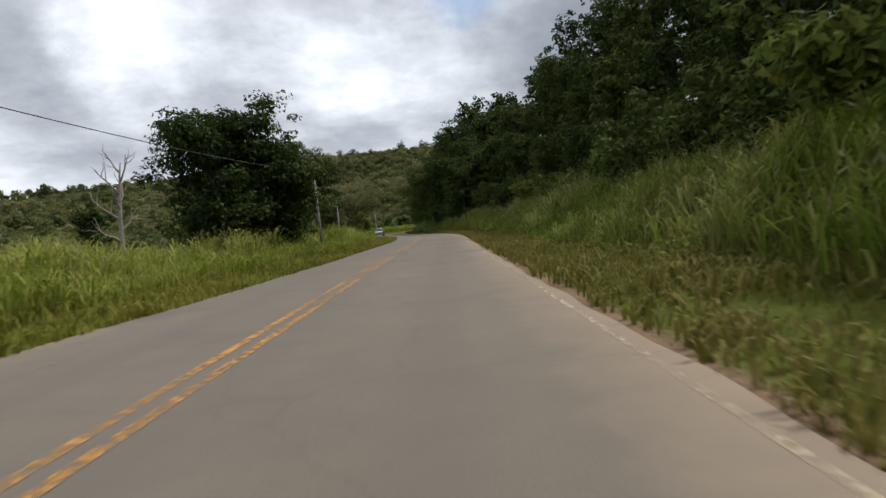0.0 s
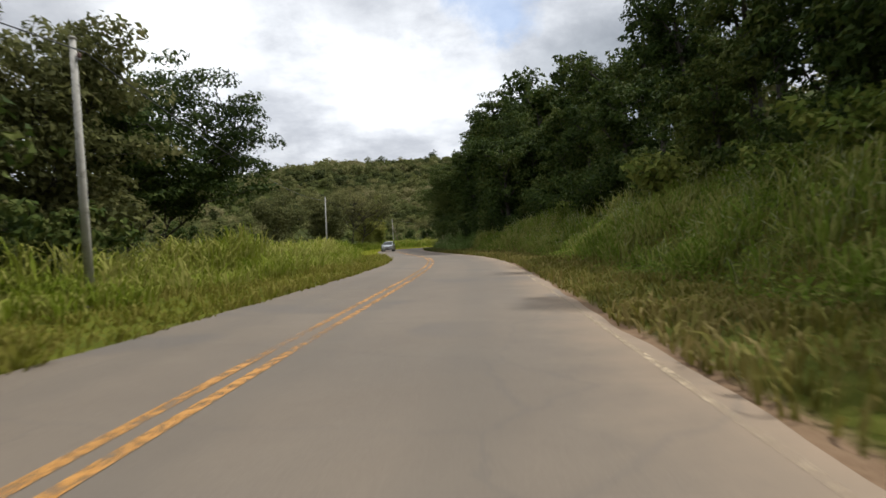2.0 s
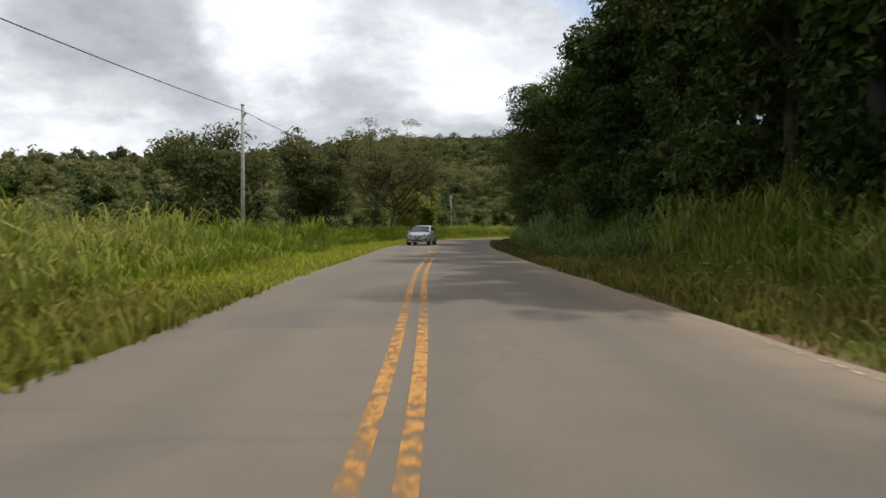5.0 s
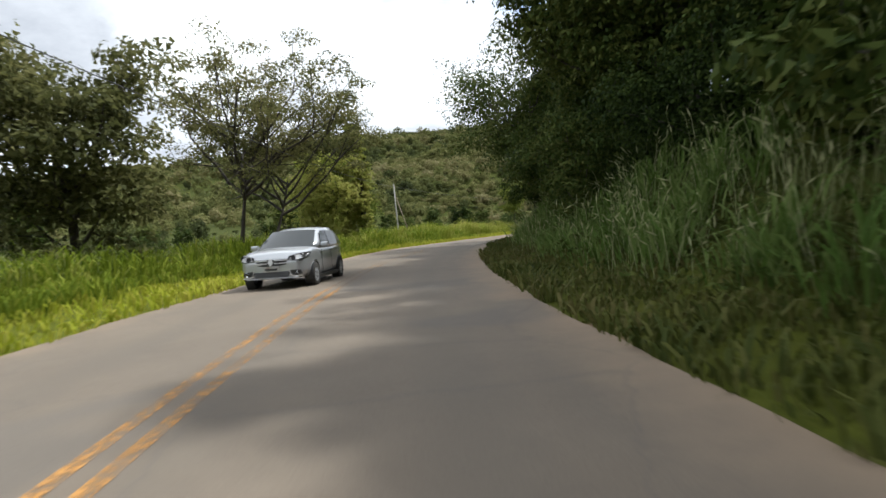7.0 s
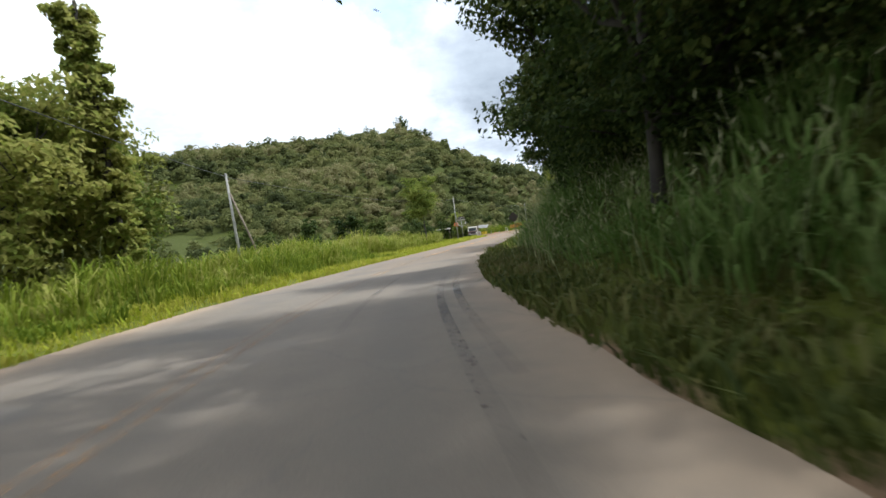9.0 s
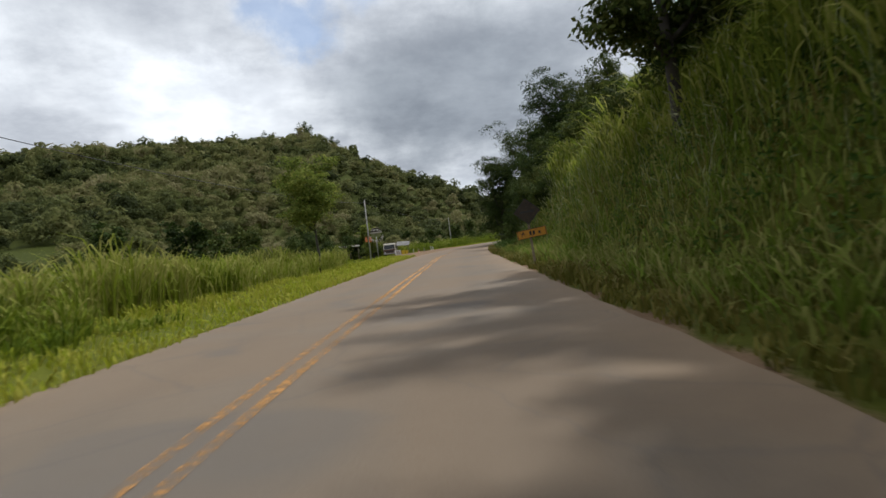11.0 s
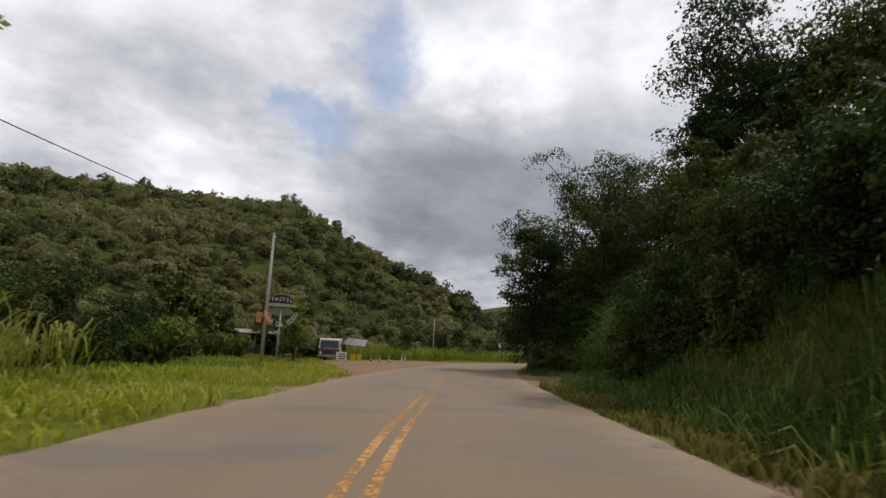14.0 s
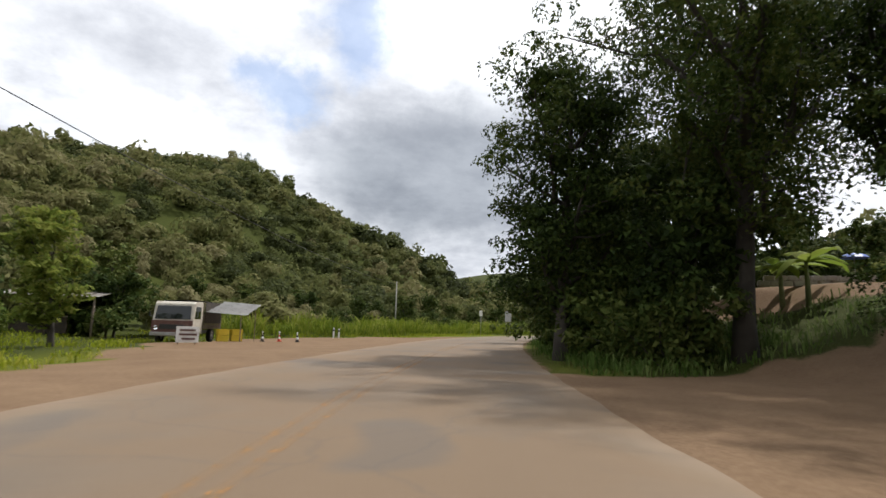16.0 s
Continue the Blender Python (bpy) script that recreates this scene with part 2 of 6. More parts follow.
    vor.feature = "DISTANCE_TO_EDGE"
    vor.inputs["Scale"].default_value = 0.35
    wv = nd.new("ShaderNodeVectorMath")
    wv.operation = "MULTIPLY_ADD"
    lk.new(mid.outputs["Color"], wv.inputs[0])
    wv.inputs[1].default_value = (0.6, 0.6, 0)
    lk.new(pos, wv.inputs[2])
    lk.new(wv.outputs[0], vor.inputs["Vector"])
    col = mix_node(nd, lk, ramp_node(nd, lk, vor.outputs["Distance"], [(0.0, (0.25, 0.25, 0.25)), (0.010, (0, 0, 0))]), col, (0.08, 0.075, 0.07))
    lk.new(col, p.inputs["Base Color"])
    p.inputs["Roughness"].default_value = 0.82
    p.inputs["Specular IOR Level"].default_value = 0.25
    bump_node(nd, lk, fine.outputs["Fac"], 0.35, 0.006, p)
    return m


def paint_material(name, col, wear):
    """Road paint, worn through to the asphalt in flakes."""
    m, nd, lk, p = node_mat(name)
    pos = nd.new("ShaderNodeTexCoord").outputs["Object"]
    flake = noise_node(nd, lk, 9, 8, 0.75, pos)
    slow = noise_node(nd, lk, 0.25, 3, 0.5, pos)
    ad = nd.new("ShaderNodeMath")
    ad.operation = "MULTIPLY_ADD"
    lk.new(slow.outputs["Fac"], ad.inputs[0])
    ad.inputs[1].default_value = 0.42
    lk.new(flake.outputs["Fac"], ad.inputs[2])
    att = nd.new("ShaderNodeAttribute")
    att.attribute_name = "wear"
    worn = nd.new("ShaderNodeMath")
    worn.operation = "ADD"
    lk.new(ad.outputs[0], worn.inputs[0])
    lk.new(att.outputs["Fac"], worn.inputs[1])
    gone = ramp_node(nd, lk, worn.outputs[0], [(wear, (0, 0, 0)), (min(wear + 0.16, 1.0), (0.94, 0.94, 0.94))])
    p.inputs["Base Color"].default_value = (*col, 1)
    clear = nd.new("ShaderNodeBsdfTransparent")
    mx = nd.new("ShaderNodeMixShader")
    lk.new(gone, mx.inputs["Fac"])
    lk.new(p.outputs[0], mx.inputs[1])
    lk.new(clear.outputs[0], mx.inputs[2])
    lk.new(mx.outputs[0], nd["Material Output"].inputs["Surface"])
    p.inputs["Roughness"].default_value = 0.7
    bump_node(nd, lk, flake.outputs["Fac"], 0.3, 0.003, p)
    return m


def ground_material():
    """Soil under grass; bare red earth where the plan says so."""
    m, nd, lk, p = node_mat("ground_soil")
    pos = nd.new("ShaderNodeTexCoord").outputs["Object"]
    att = nd.new("ShaderNodeAttribute")
    att.attribute_name = "bare"
    big = noise_node(nd, lk, 0.5, 6, 0.65, pos)
    fine = noise_node(nd, lk, 14, 5, 0.75, pos)
    turf_att = nd.new("ShaderNodeAttribute")
    turf_att.attribute_name = "turf"
    litter = ramp_node(nd, lk, fine.outputs["Fac"], [(0.3, (0.022, 0.028, 0.006)), (0.55, (0.045, 0.055, 0.010)), (0.75, (0.078, 0.076, 0.020))])
    grass = ramp_node(nd, lk, big.outputs["Fac"], [(0.3, (0.060, 0.075, 0.006)), (0.55, (0.110, 0.122, 0.011)), (0.75, (0.15, 0.13, 0.024))])
    grass = mix_node(nd, lk, 0.4, grass, ramp_node(nd, lk, fine.outputs["Fac"], [(0.3, (0.03, 0.036, 0.005)), (0.7, (0.13, 0.135, 0.02))]))
    grass = mix_node(nd, lk, turf_att.outputs["Fac"], litter, grass)
    earth = ramp_node(nd, lk, big.outputs["Fac"], [(0.3, (0.13, 0.079, 0.045)), (0.7, (0.215, 0.140, 0.082))])
    earth = mix_node(nd, lk, 0.4, earth, ramp_node(nd, lk, fine.outputs["Fac"], [(0.3, (0.09, 0.057, 0.034)), (0.7, (0.26, 0.182, 0.115))]))
    ad = nd.new("ShaderNodeMath")
    ad.operation = "MULTIPLY_ADD"
    lk.new(fine.outputs["Fac"], ad.inputs[0])
    ad.inputs[1].default_value = 0.6
    lk.new(att.outputs["Fac"], ad.inputs[2])
    ed = nd.new("ShaderNodeMapRange")
    ed.inputs["From Min"].default_value, ed.inputs["From Max"].default_value = 0.65, 0.95
    lk.new(ad.outputs[0], ed.inputs["Value"])
    lk.new(mix_node(nd, lk, ed.outputs["Result"], grass, earth), p.inputs["Base Color"])
    p.inputs["Roughness"].default_value = 0.95
    p.inputs["Specular IOR Level"].default_value = 0.08
    bump_node(nd, lk, fine.outputs["Fac"], 0.6, 0.03, p)
    return m


def glass_material(name, tint, rough=0.03, clear=0.55):
    m, nd, lk, p = node_mat(name)
    p.inputs["Base Color"].default_value = (*tint, 1)
    p.inputs["Roughness"].default_value = rough
    p.inputs["Transmission Weight"].default_value = clear
    p.inputs["IOR"].default_value = 1.45
    return m


build_sky()
MAT = {
    "asphalt": road_material(),
    "yellow": paint_material("yellow_road_paint", (0.42, 0.200, 0.040), 0.61),
    "white_line": paint_material("white_road_paint", (0.40, 0.31, 0.20), 0.60),
    "skid": paint_material("tyre_rubber_streak", (0.045, 0.042, 0.038), 0.55),
    "ground": ground_material(),
    "bark": surface("bark", (0.022, 0.018, 0.014), (0.060, 0.050, 0.038), 2.0, 0.9, 0, 0.9, 25),
    "bark_pale": surface("pale_bark", (0.16, 0.13, 0.11), (0.34, 0.29, 0.25), 2.0, 0.9, 0, 0.9, 25),
    "leaf": leafy("tree_leaves", [(0.013, 0.022, 0.006), (0.026, 0.044, 0.010), (0.050, 0.074, 0.015), (0.10, 0.115, 0.028)], through=0.24),
    "leaf_brown": leafy("olive_leaves", [(0.044, 0.050, 0.018), (0.086, 0.092, 0.032), (0.140, 0.142, 0.050), (0.215, 0.195, 0.085)], through=0.42),
    "leaf_bright": leafy("bright_leaves", [(0.035, 0.06, 0.012), (0.075, 0.115, 0.02), (0.13, 0.165, 0.03), (0.19, 0.20, 0.045)]),
    "leaf_lime": leafy("lime_leaves", [(0.070, 0.104, 0.018), (0.145, 0.188, 0.032), (0.225, 0.25, 0.050), (0.29, 0.28, 0.075)], through=0.5),
    "leaf_far": leafy("far_leaves", [(0.042, 0.052, 0.018), (0.090, 0.105, 0.035), (0.138, 0.147, 0.049), (0.178, 0.172, 0.067), (0.214, 0.196, 0.094)], through=0.4, spread=0.25, gain=0.9, size=0.02, own=0.65),
    "grass": leafy("verge_grass", [(0.10, 0.13, 0.008), (0.19, 0.235, 0.014), (0.28, 0.315, 0.022), (0.32, 0.31, 0.045)], through=0.35),
    "verge_olive": leafy("olive_verge_grass", [(0.058, 0.066, 0.009), (0.105, 0.114, 0.013), (0.160, 0.162, 0.021), (0.215, 0.190, 0.042)], through=0.35),
    "tall_grass": leafy("tall_grass", [(0.052, 0.080, 0.007), (0.116, 0.161, 0.013), (0.195, 0.236, 0.023), (0.32, 0.306, 0.085)], through=0.35),
    # darker than slope_grass: shade of bend and trees is put into the colour
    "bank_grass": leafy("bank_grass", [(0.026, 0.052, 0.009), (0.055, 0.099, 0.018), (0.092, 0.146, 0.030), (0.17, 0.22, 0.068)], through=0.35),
    # verge grass of the bend, its shade painted as darker blade tones
    "shade_grass": leafy("shade_toned_verge_grass", [(0.030, 0.042, 0.010), (0.058, 0.071, 0.016), (0.092, 0.099, 0.025), (0.130, 0.115, 0.042)], through=0.3),
    "slope_grass": leafy("slope_grass", [(0.046, 0.082, 0.009), (0.095, 0.148, 0.016), (0.160, 0.210, 0.027), (0.27, 0.26, 0.08)], through=0.35),
    "cane": leafy("cane_leaves", [(0.060, 0.088, 0.011), (0.145, 0.190, 0.022), (0.245, 0.280, 0.040), (0.36, 0.345, 0.10)], through=0.58, spread=0.7),
    "dry_grass": leafy("dry_verge_grass", [(0.068, 0.073, 0.013), (0.115, 0.114, 0.020), (0.165, 0.147, 0.033), (0.21, 0.165, 0.058)], through=0.3),
    "seed": leafy("seed_heads", [(0.15, 0.18, 0.075), (0.24, 0.26, 0.12), (0.36, 0.36, 0.20)], through=0.35),
    "banana": leafy("banana_leaves", [(0.09, 0.14, 0.018), (0.19, 0.26, 0.035), (0.31, 0.35, 0.075)], through=0.45),
    "concrete": surface("concrete", (0.26, 0.25, 0.22), (0.42, 0.40, 0.36), 1.5, 0.85, 0, 0.5, 40, (0.15, 0.14, 0.12)),
    "steel": surface("galvanised_steel", (0.28, 0.28, 0.28), (0.45, 0.45, 0.44), 4, 0.45, 0.7, 0.2, 60, (0.2, 0.12, 0.07)),
    "wire": surface("black_cable", (0.02, 0.02, 0.02), (0.04, 0.04, 0.04), 4, 0.6, 0, 0),
    "wood": surface("grey_timber", (0.12, 0.09, 0.065), (0.25, 0.20, 0.15), 3, 0.9, 0, 0.6, 50),
    "silver": surface("silver_car_paint", (0.36, 0.375, 0.39), (0.41, 0.42, 0.44), 0.7, 0.32, 0.6, 0, 90, None, 1.0),
    "black": surface("black_plastic", (0.012, 0.012, 0.013), (0.028, 0.028, 0.028), 5, 0.5, 0, 0.1),
    "rubber": surface("tyre_rubber", (0.015, 0.014, 0.013), (0.04, 0.036, 0.03), 6, 0.9, 0, 0.3),
    "chrome": surface("chrome", (0.6, 0.6, 0.6), (0.75, 0.75, 0.75), 3, 0.15, 1.0, 0),
    "trim_metal": surface("bright_trim", (0.55, 0.55, 0.56), (0.66, 0.66, 0.67), 3, 0.35, 0.35, 0),
    "glass": glass_material("car_glass", (0.012, 0.016, 0.016), 0.04, 0.12),
    "lens": glass_material("lamp_glass", (0.96, 0.97, 0.98), 0.02, 1.0),
    "white": surface("white_paint", (0.62, 0.61, 0.58), (0.80, 0.79, 0.76), 2, 0.6, 0, 0.1, 40, (0.45, 0.40, 0.33)),
    "cream": surface("cream_paint", (0.42, 0.385, 0.32), (0.54, 0.50, 0.42), 2, 0.5, 0, 0.1, 40, (0.30, 0.22, 0.15)),
    "maroon": surface("maroon_paint", (0.07, 0.03, 0.025), (0.13, 0.055, 0.04), 2, 0.5, 0, 0.1, 40, (0.20, 0.14, 0.10)),
    "red": surface("red_paint", (0.45, 0.06, 0.04), (0.60, 0.09, 0.05), 3, 0.55, 0, 0.1),
    "orange": surface("orange_paint", (0.65, 0.17, 0.05), (0.80, 0.26, 0.08), 3, 0.55, 0, 0.1, 40, (0.40, 0.14, 0.06)),
    "amber": surface("amber_sign_sheet", (0.46, 0.20, 0.015), (0.60, 0.29, 0.03), 3, 0.5, 0, 0.1, 40, (0.25, 0.11, 0.03)),
    # near-black brown with lighter brown blotches
    "dark_brown": surface("dark_brown_sheet", (0.020, 0.016, 0.012), (0.055, 0.040, 0.026), 3, 0.75, 0, 0.2, 40, (0.09, 0.055, 0.03)),
    "yellow_crate": surface("yellow_plastic", (0.55, 0.40, 0.02), (0.70, 0.52, 0.05), 3, 0.5, 0, 0.1),
    "tarp": surface("grey_tarpaulin", (0.24, 0.235, 0.225), (0.36, 0.35, 0.335), 1.2, 0.7, 0, 0.3, 30, (0.10, 0.09, 0.08)),
    "tin": surface("weathered_tin_roof", (0.30, 0.28, 0.25), (0.50, 0.46, 0.40), 1.2, 0.6, 0.3, 0.3, 30, (0.22, 0.13, 0.08)),
    "stone": surface("pale_stone", (0.30, 0.27, 0.23), (0.48, 0.44, 0.38), 6, 0.9, 0, 0.8, 30),
    "blue": surface("blue_plastic", (0.03, 0.08, 0.35), (0.06, 0.14, 0.5), 3, 0.4, 0, 0.1),
    "green_paint": surface("faded_green_paint", (0.10, 0.13, 0.05), (0.20, 0.22, 0.09), 4, 0.7, 0, 0.2, 40, (0.3, 0.25, 0.15)),
}


# ---- mesh helpers ----
def mesh_np(name, verts, faces, material, smooth=False):
    """A mesh from arrays: verts (n, 3), faces (m, k)."""
    me = bpy.data.meshes.new(name)
    verts, faces = np.asarray(verts, np.float32), np.asarray(faces, np.int32)
    n, k = faces.shape
    me.vertices.add(len(verts))
    me.vertices.foreach_set("co", verts.ravel())
    me.loops.add(n * k)
    me.loops.foreach_set("vertex_index", faces.ravel())
    me.polygons.add(n)
    me.polygons.foreach_set("loop_start", np.arange(0, n * k, k, dtype=np.int32))
    me.polygons.foreach_set("use_smooth", np.full(n, smooth))
    me.update(calc_edges=True)
    me.materials.append(material)
    return me


def part(name, bm, material, parent=None, label="", smooth=False, m=None):
    """Links a bmesh as one mesh object under a thing or a part."""
    me = bpy.data.meshes.new(name)
    if m is not None:
        bm.transform(m)
    bmesh.ops.recalc_face_normals(bm, faces=bm.faces)
    for f in bm.faces:
        f.smooth = smooth
    bm.to_mesh(me)
    bm.free()
    me.materials.append(material)
    ob = new(name, me)
    ob.parent = parent
    return tagged(ob, label)


def thing(name, m, label, category, group=""):
    ob = new(name)
    ob.empty_display_size = 0.2
    ob.matrix_world = m
    return tagged(ob, label, category, group)


def box(sx, sy, sz, at=(0, 0, 0), bevel=0.0, bm=None, turn=None):
    """A box of that size centred on at, with rounded edges."""
    b = bmesh.new()
    bmesh.ops.create_cube(b, size=1.0, matrix=Matrix.Diagonal((sx, sy, sz, 1)))
    if bevel:
        bmesh.ops.bevel(b, geom=b.edges[:], offset=bevel, segments=2, affect="EDGES", profile=0.7)
    b.transform(Matrix.Translation(at) @ (turn or Matrix()))
    return b if bm is None else join(bm, b)


def join(bm, other):
    me = bpy.data.meshes.new("tmp")
    other.to_mesh(me)
    other.free()
    bm.from_mesh(me)
    bpy.data.meshes.remove(me)
    return bm


def tube_bm(points, radii, sides=8, caps=True):
    """A tapered tube along points."""
    bm = bmesh.new()
    rings = []
    pts = [Vector(p) for p in points]
    for i, p in enumerate(pts):
        d = (pts[min(i + 1, len(pts) - 1)] - pts[max(i - 1, 0)]).normalized()
        u = d.cross(Vector((0.3, 1, 0.2))).normalized()
        v = d.cross(u)
        rings.append([bm.verts.new(p + (u * math.cos(2 * math.pi * k / sides) + v * math.sin(2 * math.pi * k / sides)) * radii[i]) for k in range(sides)])
    for a, b in zip(rings, rings[1:]):
        for k in range(sides):
            bm.faces.new((a[k], a[(k + 1) % sides], b[(k + 1) % sides], b[k]))
    if caps:
        bm.faces.new(rings[0])
        bm.faces.new(rings[-1][::-1])
    return bm


def loft_bm(rings, close=True, caps=True):
    """Joins rings of equal length into a skin."""
    bm = bmesh.new()
    vs = [[bm.verts.new(p) for p in r] for r in rings]
    n = len(rings[0])
    for a, b in zip(vs, vs[1:]):
        for k in range(n if close else n - 1):
            bm.faces.new((a[k], a[(k + 1) % n], b[(k + 1) % n], b[k]))
    if caps and close:
        bm.faces.new(vs[0])
        bm.faces.new(vs[-1][::-1])
    return bm


# ---- the road's line ----
KNOTS = np.array([
    (-2.1, -40), (-2.1, -12), (-2.15, 6), (-2.2, 19), (-2.2, 31), (-2.1, 42), (-2.05, 50), (-2.2, 59.5), (-3.05, 70.5), (-4.6, 79),
    (-6.5, 88), (-7.8, 96), (-9.2, 103.5), (-10.5, 111), (-11.6, 121), (-11.85, 128), (-11.6, 139.5), (-10.9, 147), (-8.5, 160.5),
    (-5.0, 172.5), (-2.4, 181.5), (2.3, 197.3), (4.7, 205.5), (6.6, 211), (11.9, 226.8), (17.4, 240), (26.5, 259.5), (39, 281),
    (57, 303), (83, 326), (120, 345), (170, 358)], float)


def curve_points(k, step=0.5):
    """A smooth line through the knots, in even steps."""
    out = []
    for i in range(1, len(k) - 2):
        p0, p1, p2, p3 = k[i - 1], k[i], k[i + 1], k[i + 2]
        for t in np.linspace(0, 1, 40, endpoint=False):
            out.append(0.5 * (2 * p1 + (p2 - p0) * t + (2 * p0 - 5 * p1 + 4 * p2 - p3) * t * t + (3 * p1 - p0 - 3 * p2 + p3) * t ** 3))
    out = np.array(out)
    for _ in range(3):
        out[15:-15] = sum(out[15 + j:len(out) - 15 + j] for j in range(-15, 16)) / 31
    s = np.r_[0, np.cumsum(np.hypot(*np.diff(out, axis=0).T))]
    q = np.arange(0, s[-1], step)
    return np.stack([np.interp(q, s, out[:, 0]), np.interp(q, s, out[:, 1])], 1)


LINE = curve_points(KNOTS)
TAN = np.gradient(LINE, axis=0)
TAN /= np.hypot(*TAN.T)[:, None]
NOR = np.stack([TAN[:, 1], -TAN[:, 0]], 1)              # to the right of the road


def beside(y, d):
    """The place d metres to the right of the road's middle where the middle passes that y."""
    i = np.argmin(abs(LINE[:, 1] - y))
    return LINE[i] + NOR[i] * d


def road_frame(xy):
    """For points (n, 2): the y of the nearest place on the road's middle, and the distance to its right."""
    xy = np.asarray(xy, float)
    cy, d = np.empty(len(xy)), np.empty(len(xy))
    coarse = LINE[::4]
    for a in range(0, len(xy), 4000):
        p = xy[a:a + 4000]
        i = np.argmin(((p[:, None] - coarse[None]) ** 2).sum(2), 1) * 4
        best, far = i.copy(), np.full(len(p), 1e18)
        for o in range(-4, 5):
            j = np.clip(i + o, 0, len(LINE) - 1)
            e = ((p - LINE[j]) ** 2).sum(1)
            best, far = np.where(e < far, j, best), np.minimum(e, far)
        r = p - LINE[best]
        across = (r * NOR[best]).sum(1)
        cy[a:a + 4000], d[a:a + 4000] = LINE[best, 1], np.where(far > 4, np.sign(across) * np.sqrt(far), across)
    return cy, d


def smooth(a, lo, hi):
    t = np.clip((a - lo) / (hi - lo), 0, 1)
    return t * t * (3 - 2 * t)


BANK_Y = [-60, 60, 85, 120, 150, 163, 175, 205, 216, 224, 236, 246, 300, 360]
BANK_H = [19, 18, 17, 15, 13, 12, 15.5, 14.5, 7, 2.0, 3.0, 5, 8, 10]
BANK_L = [34, 31, 25, 20, 17, 13, 11, 10, 9, 14, 14, 14, 18, 20]
BANK_FOOT = [6.6, 6.6, 6.2, 5.0, 5.0, 5.0, 5.2, 5.2, 5.4, 8.5, 9.5, 5.6, 5.6, 5.6]
HILLS = [(-340, 560, 13, 120, 110), (-480, 250, 36, 160, 190), (260, 640, 40, 160, 120), (240, 120, 38, 90, 260), (-250, -250, 40, 200, 160), (300, -250, 50, 180, 160)]
RIDGE_X = [-420, -300, -190, -110, -40, 10, 24, 53, 83, 110, 150]
RIDGE_F = [0.46, 0.57, 0.82, 0.99, 1.00, 0.97, 0.78, 0.46, 0.12, 0.03, 0.0]


def wobble(x, y, f, seed=0.0):
    return (np.sin(x * f + 1.7 * np.sin(y * f * 0.7 + seed) + seed) + np.sin(y * f * 1.3 + 1.3 * np.sin(x * f * 0.9 - seed) + 2 * seed)) * 0.5


def terrain(x, y):
    """The ground's height."""
    x, y = np.asarray(x, float), np.asarray(y, float)
    cy, d = road_frame(np.stack([x.ravel(), y.ravel()], 1))
    cy, d = cy.reshape(x.shape), d.reshape(x.shape)
    z = np.full(x.shape, -0.04)
    foot = np.interp(cy, BANK_Y, BANK_FOOT)
    r = np.maximum(d - foot, 0)
    z += np.interp(cy, BANK_Y, BANK_H) * (1 - np.exp(-r / np.interp(cy, BANK_Y, BANK_L))) * smooth(r, 0, 2.5)
    z += 0.5 * wobble(x, y, 0.35, 1.0) * smooth(r, 1.5, 8)
    left = np.maximum(-d - 6, 0)
    z += (0.10 * wobble(x, y, 0.5, 3.0) - 0.35 * smooth(left, 3, 25)) * smooth(left, 0, 4)
    far = smooth(abs(d), 14, 75)
    hill = sum(h * np.exp(-((x - cx) / sx) ** 2 / 2 - ((y - cyy) / sy) ** 2 / 2) for cx, cyy, h, sx, sy in HILLS)
    span = np.where(y < 500, 122.0, 320.0)
    hill += 60 * np.interp(x, RIDGE_X, RIDGE_F) * np.exp(-((y - 500) / span) ** 2 / 2)
    hill += 2.0 * wobble(x, y, 0.035, 0.5) * smooth(hill, 5, 30)
    z = z + np.maximum(hill - 1.5, 0) * far
    # the levelled yard at the end of the farm track
    yard = 1 - smooth(np.hypot((x - 42.0) / 7.5, (y - 242.5) / 8.0) + 0.05 * wobble(x, y, 1.1, 3.0), 0.72, 1.0)
    return z + (3.6 - z) * yard


def edge_at(cy):
    """How far the asphalt reaches to the right of the road's middle."""
    return np.interp(cy, [86, 97, 112, 122, 130, 150, 176], [3.85, 3.66, 3.70, 3.82, 3.86, 3.75, 3.85])


def left_at(cy):
    """How far it reaches to the left."""
    return np.interp(cy, [0, 7.5, 13.5, 25, 45, 57, 68, 90, 108, 118, 124, 136, 147, 158, 168, 194, 215], [3.6, 3.45, 3.0, 2.65, 2.62, 2.72, 2.74, 3.1, 3.36, 3.2, 3.5, 4.1, 4.1, 3.3, 3.2, 3.25, 3.8])


